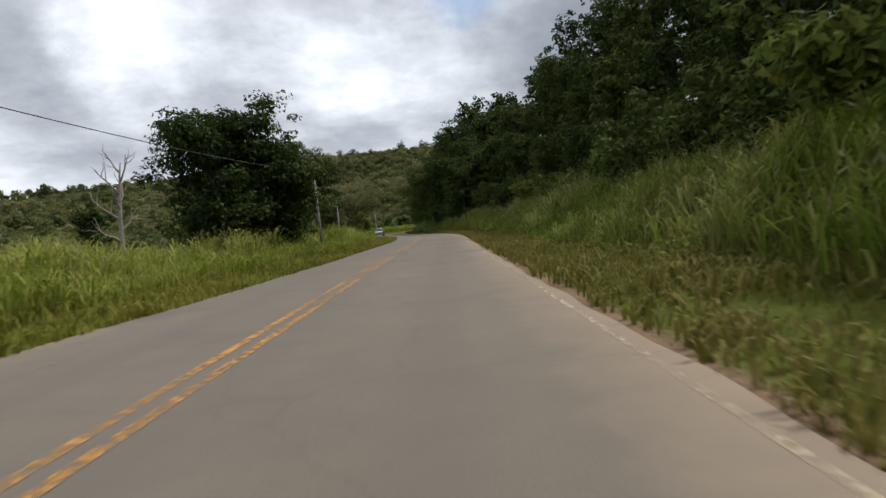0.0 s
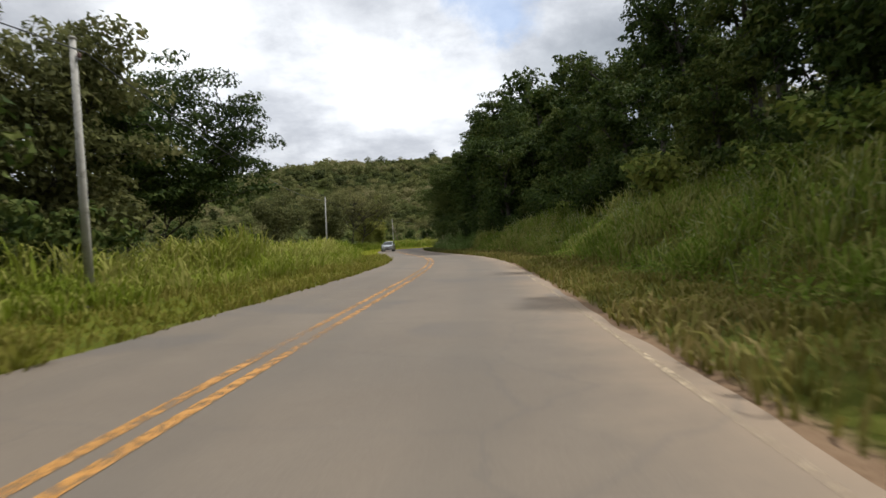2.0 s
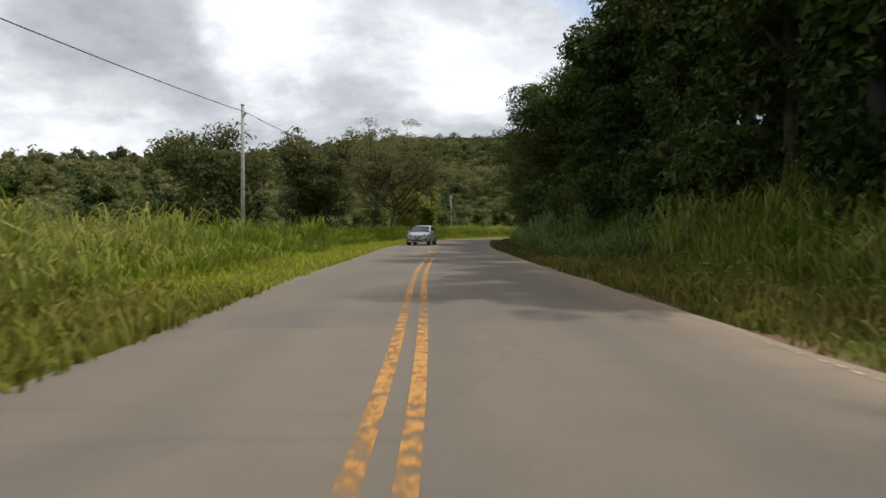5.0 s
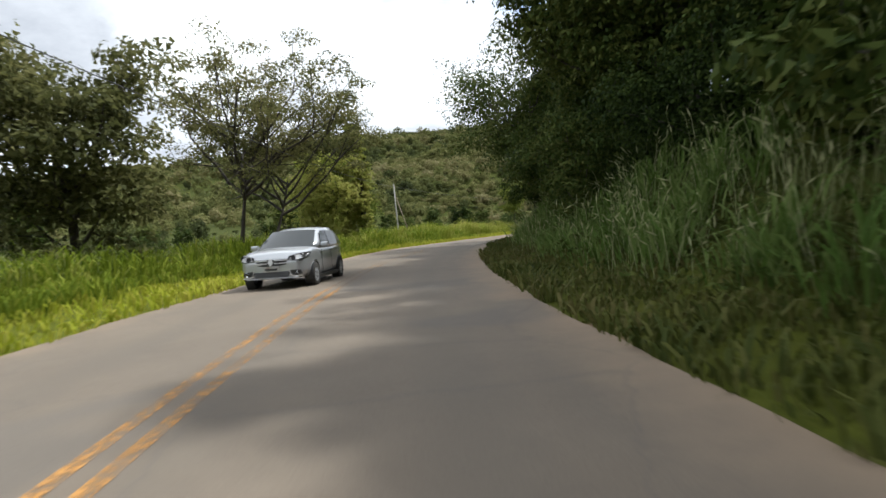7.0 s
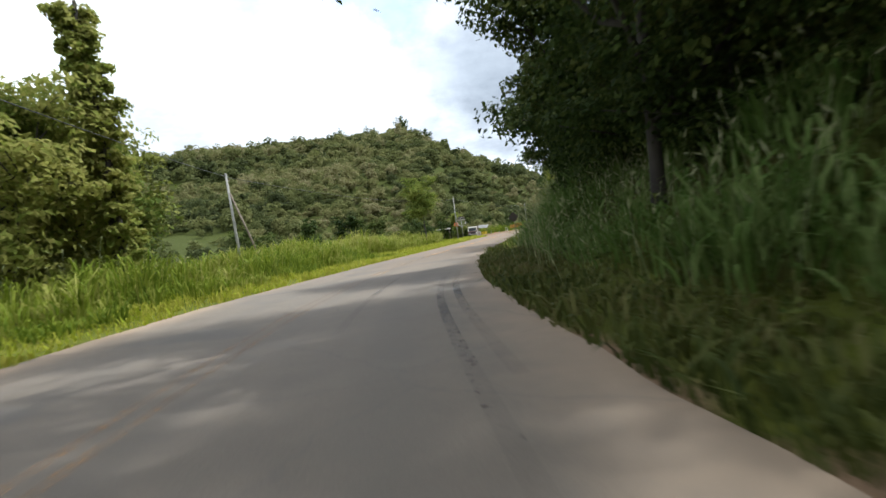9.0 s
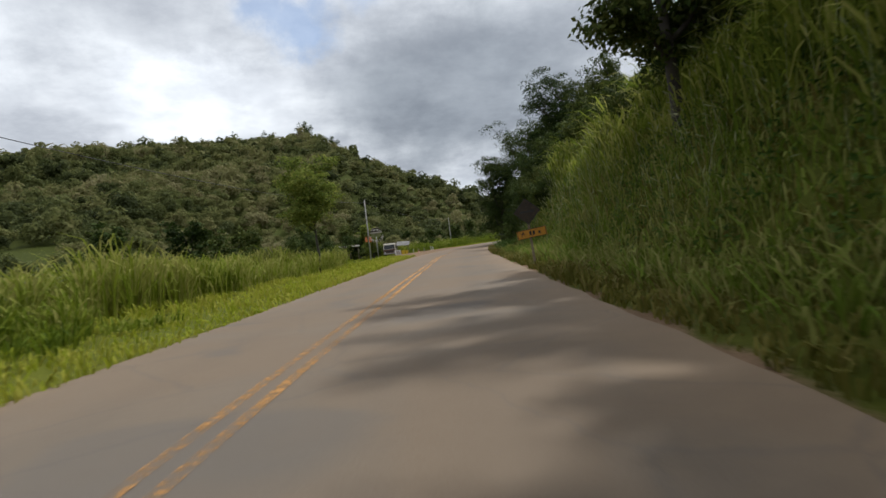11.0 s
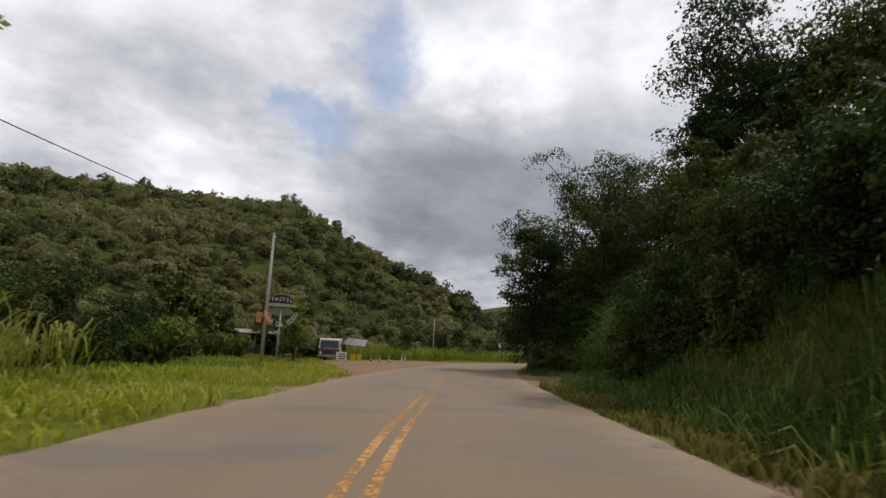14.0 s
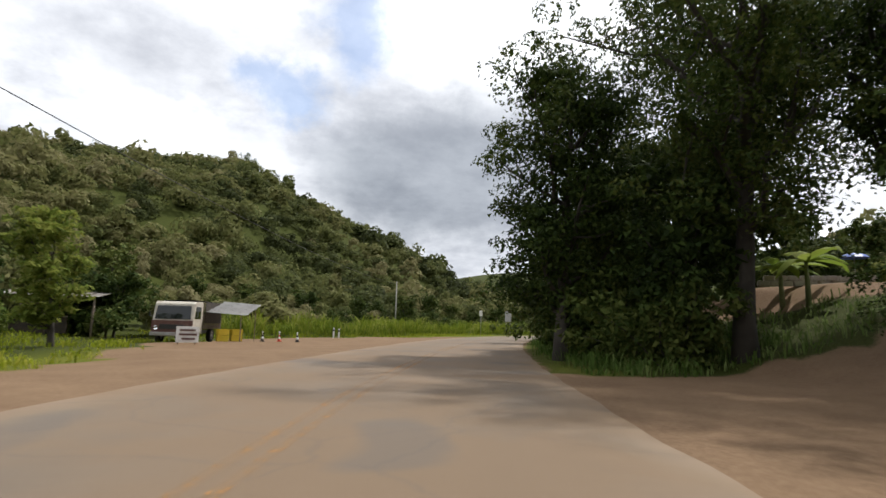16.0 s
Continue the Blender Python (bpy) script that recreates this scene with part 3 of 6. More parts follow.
def bare_earth(x, y):
    """1 where the earth is bare: the shoulders, the lay-by, the farm track."""
    cy, d = road_frame(np.stack([x.ravel(), y.ravel()], 1))
    n = wobble(x.ravel(), y.ravel(), 1.1, 2.0) * 0.35 + wobble(x.ravel(), y.ravel(), 3.1, 5.0) * 0.15
    b = 1 - smooth(d + n * 0.3 - edge_at(cy) + 0.22 * smooth(cy, 92, 98) * (1 - smooth(cy, 160, 166)), 0.0, 0.3)
    b *= smooth(d, -5.0, -4.0)
    b = np.where(d < 0, 1 - smooth(-d + n * 0.5 - left_at(cy), -0.4, 0.05), b)
    b = np.where((d < -2.4) & (cy < 150), 0.45 * b, b)
    lot = np.interp(cy, [198, 208, 216, 224, 231, 238, 246, 258, 266, 284], [3.0, 3.1, 3.5, 4.6, 6.6, 9.0, 13.0, 13.8, 10.0, 3.4])
    b = np.maximum(b, np.where((d < 0) & (cy > 196), 1 - smooth(-d + n * 2, lot, lot + 1.0), 0))
    px, py = x.ravel(), y.ravel()
    along = py - 229.8 - (px - 14) * 0.10
    half = np.interp(px, [14, 18, 22, 30], [6.4, 5.6, 4.0, 1.6])
    b = np.maximum(b, np.where((d > 0) & (px < 70), (1 - smooth(abs(along) + n * 2 - half, 0.0, 1.0)), 0))
    b = np.maximum(b, np.where(d > 0, (1 - smooth(d + n * 2, 4.6, 6.0)) * smooth(cy, 222, 226) * (1 - smooth(cy, 232.5, 235)), 0))
    return np.maximum(b, 1 - smooth(np.hypot((px - 42) / 7.5, (py - 242.5) / 8.0) + n * 0.3, 1.0, 1.3))


def grid_axis(lo, hi, step, out):
    mid = np.arange(lo, hi + step, step)
    grow, a = [], step
    while a < out:
        a *= 1.16
        grow.append(a)
    g = np.cumsum(grow)
    return np.r_[(mid[0] - g)[::-1], mid, mid[-1] + g]


def build_ground():
    gx, gy = grid_axis(-28, 48, 0.8, 420), grid_axis(-8, 270, 0.85, 420)
    xx, yy = np.meshgrid(gx, gy)
    zz = terrain(xx, yy)
    nx, ny = len(gx), len(gy)
    i = np.arange(nx * ny).reshape(ny, nx)
    faces = np.stack([i[:-1, :-1], i[:-1, 1:], i[1:, 1:], i[1:, :-1]], -1).reshape(-1, 4)
    me = mesh_np("ground", np.stack([xx, yy, zz], -1).reshape(-1, 3), faces, MAT["ground"], True)
    att = me.attributes.new("bare", "FLOAT", "POINT")
    att.data.foreach_set("value", bare_earth(xx, yy).astype(np.float32))
    cy, d = road_frame(np.stack([xx.ravel(), yy.ravel()], 1))
    turf = np.where(d < 0, 1 - smooth(-d, 9, 13), 0.55 * (1 - smooth(d, np.where(cy < 92, 9.0, np.where((cy > 162) & (cy < 204), 7.0, 5.5)), np.where(cy < 92, 14.0, np.where((cy > 162) & (cy < 204), 9.0, 7.5)))))
    att = me.attributes.new("turf", "FLOAT", "POINT")
    att.data.foreach_set("value", turf.astype(np.float32))
    tagged(new("ground", me), "grassy roadside ground with bare red earth shoulders", "ground", kind="structure")


def strip(name, offsets, z, material, label, y0=-30, y1=340, wave=0.0, wear=((0, 0.0),)):
    """A band along the road between offsets from its middle."""
    a, b = np.argmin(abs(LINE[:, 1] - y0)), np.argmin(abs(LINE[:, 1] - y1))
    idx = np.arange(a, b)
    offs = np.asarray(offsets, float)
    k = len(offs)
    o = np.repeat(offs[None], len(idx), 0)
    if wave:
        for col, sgn in ((0, -1), (k - 1, 1)):
            o[:, col] += sgn * wave * (np.sin(idx * 0.23) + np.sin(idx * 0.61 + 1) + np.sin(idx * 1.37 + 2)) / 3
        o[:, 0] -= left_at(LINE[idx, 1]) - 3.2
        o[:, 1] = np.maximum(o[:, 1], o[:, 0] + 0.15)
        o[:, -1] += edge_at(LINE[idx, 1]) - 3.85
        o[:, -2] = np.minimum(o[:, -2], o[:, -1] - 0.15)
    p = LINE[idx][:, None] + NOR[idx][:, None] * o[..., None]
    zz = z - 0.012 * abs(o) / 3.6
    v = np.concatenate([p, zz[..., None]], -1).reshape(-1, 3)
    i = np.arange(len(idx) * k).reshape(-1, k)
    faces = np.stack([i[:-1, :-1], i[:-1, 1:], i[1:, 1:], i[1:, :-1]], -1).reshape(-1, 4)
    me = mesh_np(name, v, faces, material, True)
    att = me.attributes.new("across", "FLOAT", "POINT")
    att.data.foreach_set("value", o.ravel().astype(np.float32))
    worn = np.interp(LINE[idx, 1], [w[0] for w in wear], [w[1] for w in wear])
    att = me.attributes.new("wear", "FLOAT", "POINT")
    att.data.foreach_set("value", np.repeat(worn, k).astype(np.float32))
    return tagged(new(name, me), label, "road", kind="structure")


build_ground()
strip("road", [-3.2, -2.6, -1.7, -0.9, 0, 0.9, 1.8, 2.7, 3.4, 3.85], 0.012, MAT["asphalt"], "sun-bleached two-lane asphalt road with dusty edges", wave=0.07, wear=((-30, 0.12), (150, 0.05), (166, 0.5), (205, 0.72), (250, 0.8), (290, 0.3)))
WEAR = ((-30, 0.0), (40, 0.0), (60, -0.02), (90, -0.06), (104, 0.0), (116, 0.10), (158, 0.10), (176, -0.03), (200, -0.06), (214, 0.02), (228, 0.08), (340, 0.16))
strip("road_marking_1", [-0.30, -0.18], 0.018, MAT["yellow"], "worn yellow line painted along the road's middle", wear=WEAR)
strip("road_marking_2", [-0.04, 0.08], 0.018, MAT["yellow"], "worn yellow line painted along the road's middle", wear=WEAR)
strip("road_marking_3", [3.61, 3.69], 0.016, MAT["white_line"], "faded white line painted along the road's edge", y1=104, wear=((0, 0.0), (60, 0.0), (90, 0.1), (104, 0.25)))

for n, (o, y0, y1) in enumerate(((2.62, 133, 148), (2.96, 135.5, 150), (1.12, 139, 151)), 4):
    strip("road_marking_%d" % n, [o, o + 0.15], 0.017, MAT["skid"], "dark tyre streak along the lane", y0, y1, wear=((y0, 0.16), (0.5 * (y0 + y1), -0.08), (y1, 0.16)))

# ---- plants ----
def unit(rng, n):
    v = rng.normal(size=(n, 3))
    return v / np.linalg.norm(v, axis=1)[:, None]


def leaf_quads(p, length, width, rng, droop=0.3, flat=0.5, corners=4):
    """One pointed leaf at each point: verts and faces."""
    n = len(p)
    a = unit(rng, n) * np.array([1, 1, flat])
    a[:, 2] -= droop * 0.5
    a /= np.linalg.norm(a, axis=1)[:, None]
    b = np.cross(a, unit(rng, n) + np.array([0, 0, 0.8]))
    b /= np.linalg.norm(b, axis=1)[:, None] + 1e-9
    l = length * rng.uniform(0.6, 1.3, n)[:, None]
    w = width * rng.uniform(0.7, 1.3, n)[:, None]
    c = np.cross(a, b)
    tip = p + a * l * 0.5 - np.array([0, 0, 1]) * l * 0.12
    if corners == 3:
        l, w = l * 1.15, w * 1.25
        v = np.stack([p - a * l * 0.5, p + a * l * 0.5 - np.array([0, 0, 1]) * l * 0.12, p - a * l * 0.08 + b * w * 0.5 + c * w * 0.12], 1).reshape(-1, 3)
    else:
        v = np.stack([p - a * l * 0.5, p + b * w * 0.5 + c * w * 0.12, tip, p - b * w * 0.5 + c * w * 0.12], 1).reshape(-1, 3)
    return v, np.arange(corners * n).reshape(-1, corners)


def shell_leaves(p, out, length, width, rng, jitter=0.7, corners=3):
    """Leaves that face outwards from their clump, hanging a little: verts and faces."""
    n = len(p)
    nrm = out + unit(rng, n) * jitter + np.array([0, 0, 0.25])
    nrm /= np.linalg.norm(nrm, axis=1)[:, None] + 1e-9
    a = np.cross(nrm, unit(rng, n))
    a /= np.linalg.norm(a, axis=1)[:, None] + 1e-9
    a = np.where(a[:, 2:] > 0.2, -a, a)
    b = np.cross(nrm, a)
    l = length * rng.uniform(0.6, 1.35, n)[:, None]
    w = width * rng.uniform(0.7, 1.3, n)[:, None]
    root, tip = p - a * l * 0.5, p + a * l * 0.5 - np.array([0, 0, 1]) * l * 0.10
    if corners == 3:
        v = np.stack([root - b * w * 0.25, p + b * w * 0.62, tip], 1)
    else:
        v = np.stack([root, p - a * l * 0.05 + b * w * 0.5 - nrm * w * 0.1, tip, p - a * l * 0.05 - b * w * 0.5 - nrm * w * 0.1], 1)
    return v.reshape(-1, 3), np.arange(corners * n).reshape(-1, corners)


def pads(tips, rng, n, size, thin, per=5, reach=0.95, hug=0.5):
    """Places for n leaves on pads of foliage round the tips, and the way out of each pad."""
    k = len(tips) * per
    c = np.repeat(tips, per, 0) + unit(rng, k) * size * rng.uniform(0.15, reach, k)[:, None] * np.array([1, 1, thin])
    r = size * hug * rng.uniform(0.6, 1.2, k)
    w = rng.integers(0, k, n)
    d = unit(rng, n)
    d[:, 2] = np.where((d[:, 2] < 0) & (rng.random(n) < 0.55), -d[:, 2], d[:, 2])
    flat = np.array([1, 1, max(thin, 0.5)])
    p = c[w] + d * flat * (r[w] * (0.45 + 0.55 * rng.random(n) ** 0.5))[:, None]
    return p, d / flat / np.linalg.norm(d / flat, axis=1)[:, None]


def branch_line(start, way, length, rng, bend=0.25, rise=0.15, steps=5):
    pts, p, d = [np.array(start, float)], np.array(start, float), np.array(way, float)
    for _ in range(steps):
        d = d + rng.normal(size=3) * bend * 0.5 + np.array([0, 0, rise])
        d /= np.linalg.norm(d)
        p = p + d * length / steps
        pts.append(p)
    return np.array(pts)


def tree_template(name, seed, height, radius, trunk_h, n_leaf, leaf=(0.30, 0.15), lean=0.05, spread=0.6, clump=0.16, girth=None,
                  mat="leaf", bark="bark", shape="round", label="", limbs=9, category="tree", corners=4, fine=True):
    """A tree: tapered trunk with limbs and twigs, and a crown of single leaves gathered round the twigs."""
    rng = np.random.default_rng(seed)
    girth = girth or height * 0.022
    root = thing(name, Matrix(), label, category, "roadside trees")
    top = height * {"flat": 0.72, "umbrella": 0.62}.get(shape, 0.82)
    trunk = branch_line((0, 0, -0.3), (lean, lean * 0.6, 1) if shape != "column" else (0.01, 0.01, 1), top + 0.3, rng, 0.10 if shape != "column" else 0.05, 0.1, 8)
    zs = np.linspace(0, 1, len(trunk))
    bm = tube_bm(trunk, [girth * (1.25 if i == 0 else 1) * (1 - 0.82 * q) + 0.012 for i, q in enumerate(zs)], 9 if fine else 6)
    tips = []
    for k in range(limbs):
        q = trunk_h / height + (0.97 - trunk_h / height) * (k + rng.uniform(0, 0.7)) / limbs
        q = min(q, 0.95)
        at = np.array([np.interp(q, zs, trunk[:, c]) for c in range(3)])
        ang = k * 2.4 + rng.uniform(-0.5, 0.5)
        hq = (at[2] - trunk_h) / max(height - trunk_h, 0.1)
        if shape == "flat":
            reach, rise = radius * (0.75 + 0.25 * hq), 0.34
        elif shape == "umbrella":
            reach, rise = radius * (1.12 - 0.35 * hq), 0.10
        elif shape == "column":
            reach, rise = radius * rng.uniform(0.6, 1.0), 0.1
        else:
            reach, rise = radius * math.sqrt(max(0.15, 1 - (2 * hq - 0.75) ** 2)) * rng.uniform(0.8, 1.05), 0.26
        way = np.array([math.cos(ang), math.sin(ang), spread])
        line = branch_line(at, way / np.linalg.norm(way), reach * 0.86, rng, 0.30, rise * 0.6, 6)
        r0 = girth * (0.50 - 0.22 * hq)
        join(bm, tube_bm(line, [r0 * (1 - 0.85 * j / 6) + 0.008 for j in range(7)], 5 if fine else 3, False))
        tips.append(line[-1])
        for j in range(3 if shape != "column" else 1):
            b = line[rng.integers(2, 6)]
            w2 = way + rng.normal(size=3) * 0.8
            l2 = branch_line(b, w2 / np.linalg.norm(w2), reach * rng.uniform(0.35, 0.6), rng, 0.4, 0.12, 4)
            if fine or j == 0:
                join(bm, tube_bm(l2, [r0 * 0.45 * (1 - 0.8 * i / 4) + 0.006 for i in range(5)], 3, False))
            tips += [l2[-1], l2[2]]
        tips.append(line[3])
    part("trunk", bm, MAT[bark], root, smooth=True)
    tips = np.array(tips)
    if n_leaf:
        rc = radius * clump * 1.9
        p, out = pads(tips, rng, n_leaf, rc, 0.40 if shape == "umbrella" else 0.6)
        keep = p[:, 2] > 0.15
        v, f = shell_leaves(p[keep], out[keep], leaf[0], leaf[1], rng, corners=corners)
        ob = new("crown", mesh_np("crown", v, f, MAT[mat]))
        ob.parent = root
    return root


def bush_template(name, seed, height, radius, n_leaf, leaf, mat, label, category="bush", corners=3):
    """A shrub: stems from the ground and leaves in uneven clumps down to it."""
    rng = np.random.default_rng(seed)
    root = thing(name, Matrix(), label, category, "roadside shrubs")
    bm, tips = None, []
    for k in range(9):
        ang = k * 2.4 + rng.uniform(-0.4, 0.4)
        out = rng.uniform(0.2, 0.9)
        way = np.array([math.cos(ang) * out, math.sin(ang) * out, 1.0])
        line = branch_line((0, 0, -0.15), way / np.linalg.norm(way), height * rng.uniform(0.65, 1.0), rng, 0.3, 0.0, 5)
        line[:, :2] *= radius / max(height * 0.6, 0.1)
        t = tube_bm(line, [0.035 * (1 - 0.8 * j / 5) + 0.005 for j in range(6)], 3, False)
        bm = t if bm is None else join(bm, t)
        tips += [line[-1], line[4], line[3], line[2], line[1] * np.array([1.5, 1.5, 1])]
    part("branchwork", bm, MAT["bark"], root, smooth=True)
    tips = np.array(tips)
    p, out = pads(tips, rng, n_leaf, radius * 0.40, 0.8, 3, 0.7, 0.62)
    keep = p[:, 2] > 0.03
    v, f = shell_leaves(p[keep], out[keep], leaf[0], leaf[1], rng, corners=corners)
    ob = new("foliage", mesh_np("foliage", v, f, MAT[mat]))
    ob.parent = root
    return root


def blades(name, xy, z, h, w, rng, material, label, lean=0.35, category="grass", way=None):
    """Blades of grass, each a bent pointed strip, in one mesh. way: the angle towards which each one leans."""
    n = len(xy)
    base = np.concatenate([xy, z[:, None]], 1)
    ang = rng.uniform(0, 2 * np.pi, n) if way is None else way - np.pi / 2 + rng.normal(size=n) * 0.6
    turn = ang + rng.normal(size=n) * 0.5
    side = np.stack([np.cos(turn), np.sin(turn), np.zeros(n)], 1)
    out = np.stack([-np.sin(ang), np.cos(ang), np.zeros(n)], 1)
    b = (lean * rng.uniform(0.2, 1.6, n) * h)[:, None]
    up = np.array([0, 0, 1.0])
    hh, ww = h[:, None], w[:, None]
    low = base + up * hh * 0.45 + out * b * 0.16
    mid = base + up * hh * 0.80 + out * b * 0.55
    tip = base + up * hh * (1.0 - 0.26 * rng.uniform(0, 2, n)[:, None]) + out * b * 1.20
    v = np.stack([base - side * ww * 0.4, base + side * ww * 0.4, low - side * ww * 0.5, low + side * ww * 0.5, mid - side * ww * 0.42, mid + side * ww * 0.42, tip], 1)
    i = np.arange(n)[:, None] * 7
    f = np.concatenate([i + np.array(t) for t in ((0, 1, 3), (0, 3, 2), (2, 3, 5), (2, 5, 4), (4, 5, 6))], 1).reshape(-1, 3)
    return tagged(new(name, mesh_np(name, v.reshape(-1, 3), f, material)), label, category, kind="stuff")


def foxtails(name, xy, z, h, rng, material, label):
    """Nodding seed heads on thin stalks: a stalk and a spindle of two crossed blades each."""
    n = len(xy)
    base = np.concatenate([xy, z[:, None]], 1)
    ang = rng.uniform(0, 2 * np.pi, n)
    out = np.stack([np.cos(ang), np.sin(ang), np.zeros(n)], 1)
    up = np.array([0, 0, 1.0])
    neck = base + up * h[:, None] + out * (h * rng.uniform(0.1, 0.35, n))[:, None]
    d = up + out * rng.uniform(0.0, 1.6, n)[:, None] + unit(rng, n) * 0.3
    d /= np.linalg.norm(d, axis=1)[:, None]
    l = rng.uniform(0.16, 0.34, n)[:, None]
    tip = neck + d * l
    tip[:, 2] -= l[:, 0] * rng.uniform(0, 0.5, n)
    u = np.cross(d, unit(rng, n))
    u *= 0.017 / (np.linalg.norm(u, axis=1)[:, None] + 1e-9)
    q = np.cross(d, u)
    m = neck + (tip - neck) * 0.45
    s = 0.25 * u
    v = np.stack([base - s, base + s, neck + s, neck - s, neck, m + u, tip, m - u, neck, m + q, tip, m - q], 1)
    f = (np.arange(n)[:, None] * 12 + np.arange(12)[None]).reshape(-1, 4)
    return tagged(new(name, mesh_np(name, v.reshape(-1, 3), f, material)), label, "seed heads", kind="stuff")


def scatter(rng, n, y0, y1, d0, d1, power=1.0):
    """n random places beside the road between two distances from its middle, denser towards d0 with power over 1."""
    a, b = np.argmin(abs(LINE[:, 1] - y0)), np.argmin(abs(LINE[:, 1] - y1))
    i = rng.integers(a, b, n)
    d = d0 + (d1 - d0) * rng.random(n) ** power
    xy = LINE[i] + NOR[i] * d[:, None] + TAN[i] * rng.uniform(-0.3, 0.3, n)[:, None]
    cy, dd = road_frame(xy)
    ok = abs(dd) > abs(d) - 1.5
    return xy[ok], cy[ok], dd[ok]


def tufted(rng, xy, size, r):
    """Gathers places into tufts; also the way each one points out of its tuft."""
    c = xy[rng.integers(0, len(xy), max(len(xy) // size, 1))]
    off = rng.normal(size=(len(xy), 2)) * r
    return c[rng.integers(0, len(c), len(xy))] + off, np.arctan2(off[:, 1], off[:, 0])


def lay_grass():
    rng = np.random.default_rng(11)

    def sow(name, n, y0, y1, d0, d1, h0, h1, w, mat, label, lean=0.35, power=1.0, tuft=0, tr=0.25, bare_max=0.55, lift=0.0):
        xy, _, _ = scatter(rng, n, y0, y1, d0, d1, power)
        way = rng.uniform(0, 2 * np.pi, len(xy))
        if tuft:
            xy, way = tufted(rng, xy, tuft, tr)
        cy, d = road_frame(xy)
        lim = np.where(d < 0, 0.12 - left_at(cy), edge_at(cy) - 0.05)
        ok = (abs(d) > abs(lim)) & (bare_earth(xy[:, 0], xy[:, 1]) < bare_max + 0.25 * rng.random(len(xy)))
        xy, way = xy[ok], way[ok]
        tall = 0.84 + 0.34 * wobble(xy[:, 0], xy[:, 1], 0.42, 1.0) + 0.20 * wobble(xy[:, 0], xy[:, 1], 1.3, 4.0)
        h = rng.uniform(h0, h1, len(xy)) * tall
        z = terrain(xy[:, 0], xy[:, 1]) - 0.03 + lift * tall * rng.random(len(xy)) ** 0.8
        if mat == "seed":
            foxtails(name, xy, z, h, rng, MAT[mat], label)
        else:
            blades(name, xy, z, h, w * rng.uniform(0.6, 1.4, len(xy)), rng, MAT[mat], label, lean, way=way)

    sow("verge_grass", 30000, -4, 84, -2.6, -9.5, 0.14, 0.48, 0.038, "verge_olive", "short olive grass on the verge beside the asphalt", 0.6, 1.4, 5, 0.14)
    sow("verge_grass", 36000, 82, 262, -2.9, -9.5, 0.14, 0.46, 0.038, "grass", "short yellow-green grass on the verge beside the asphalt", 0.6, 1.5, 4, 0.14)
    sow("verge_grass", 34000, -4, 94, 3.75, 9.2, 0.12, 0.44, 0.040, "dry_grass", "short dry brownish grass at the foot of the bank", 0.6, 1.2, 6, 0.16)
    sow("verge_grass", 20000, 94, 165, 3.7, 7.5, 0.12, 0.50, 0.042, "shade_grass", "short grass at the foot of the bank, coloured dark for shade", 0.7, 1.2, 6, 0.16)
    sow("verge_grass", 18000, 165, 222, 3.7, 8.2, 0.12, 0.46, 0.042, "dry_grass", "short dry brownish grass below the steep bank", 0.6, 1.2, 6, 0.16)
    sow("tall_grass", 13000, 6, 92, -5.0, -8.6, 0.35, 0.8, 0.040, "tall_grass", "knee-high green grass at the back of the verge", 0.7, 0.8, 18, 0.20, lift=0.4)
    sow("tall_grass", 30000, -2, 92, -7.4, -17, 0.5, 1.05, 0.046, "tall_grass", "tall bright green cane grass standing behind the verge", 0.8, 1.2, 26, 0.20, lift=1.05)
    sow("tall_grass", 9000, 92, 176, -5.4, -9.5, 0.35, 0.75, 0.040, "tall_grass", "knee-high green grass at the back of the verge", 0.7, 1.0, 18, 0.20, lift=0.25)
    sow("tall_grass", 26000, 92, 176, -6.9, -16, 0.5, 1.05, 0.044, "tall_grass", "chest-high green cane grass behind the verge", 0.7, 1.3, 24, 0.20, lift=0.95)
    sow("tall_grass", 17000, 160, 212, -8.5, -17, 0.5, 1.15, 0.050, "tall_grass", "tall yellow-green cane grass standing behind the verge", 0.75, 1.2, 26, 0.22, lift=1.2)
    sow("bank_grass", 34000, -4, 92, 7.2, 15, 0.4, 0.95, 0.042, "slope_grass", "long arching grass on the bank below the trees", 0.8, 1.3, 24, 0.22, lift=0.6)
    sow("bank_grass", 26000, 92, 165, 5.8, 12, 0.4, 0.95, 0.046, "bank_grass", "long grass with pale seed heads on the bank, coloured dark for shade", 0.85, 1.2, 30, 0.22, lift=0.65)
    for n, y0, y1, d0, d1, h0, h1 in ((3000, 4, 92, 7.5, 14.5, 0.8, 1.6), (3400, 100, 165, 5.6, 11, 0.8, 1.8), (3000, 160, 206, 6.5, 16, 0.8, 2.1), (2400, 4, 176, -8.0, -15, 1.1, 2.2)):
        sow("seed_grass", n, y0, y1, d0, d1, h0, h1, 0.022, "seed", "scattered pale seed heads standing above the grass", 0.35, 1.0, 5, 0.4)
    sow("tall_grass", 2600, 176, 192, -8.6, -14, 1.6, 2.6, 0.050, "tall_grass", "clump of pale reeds standing in the grass", 0.35, 1.0, 30, 0.35)
    sow("tall_grass", 2400, 158, 172, -8.6, -13, 1.4, 2.4, 0.050, "tall_grass", "clump of pale reeds standing in the grass", 0.35, 1.0, 30, 0.35)
    sow("bank_grass", 16000, 160, 206, 5.0, 9.5, 0.3, 0.9, 0.040, "slope_grass", "rough green grass at the foot of the steep bank", 0.7, 1.0, 10, 0.3)
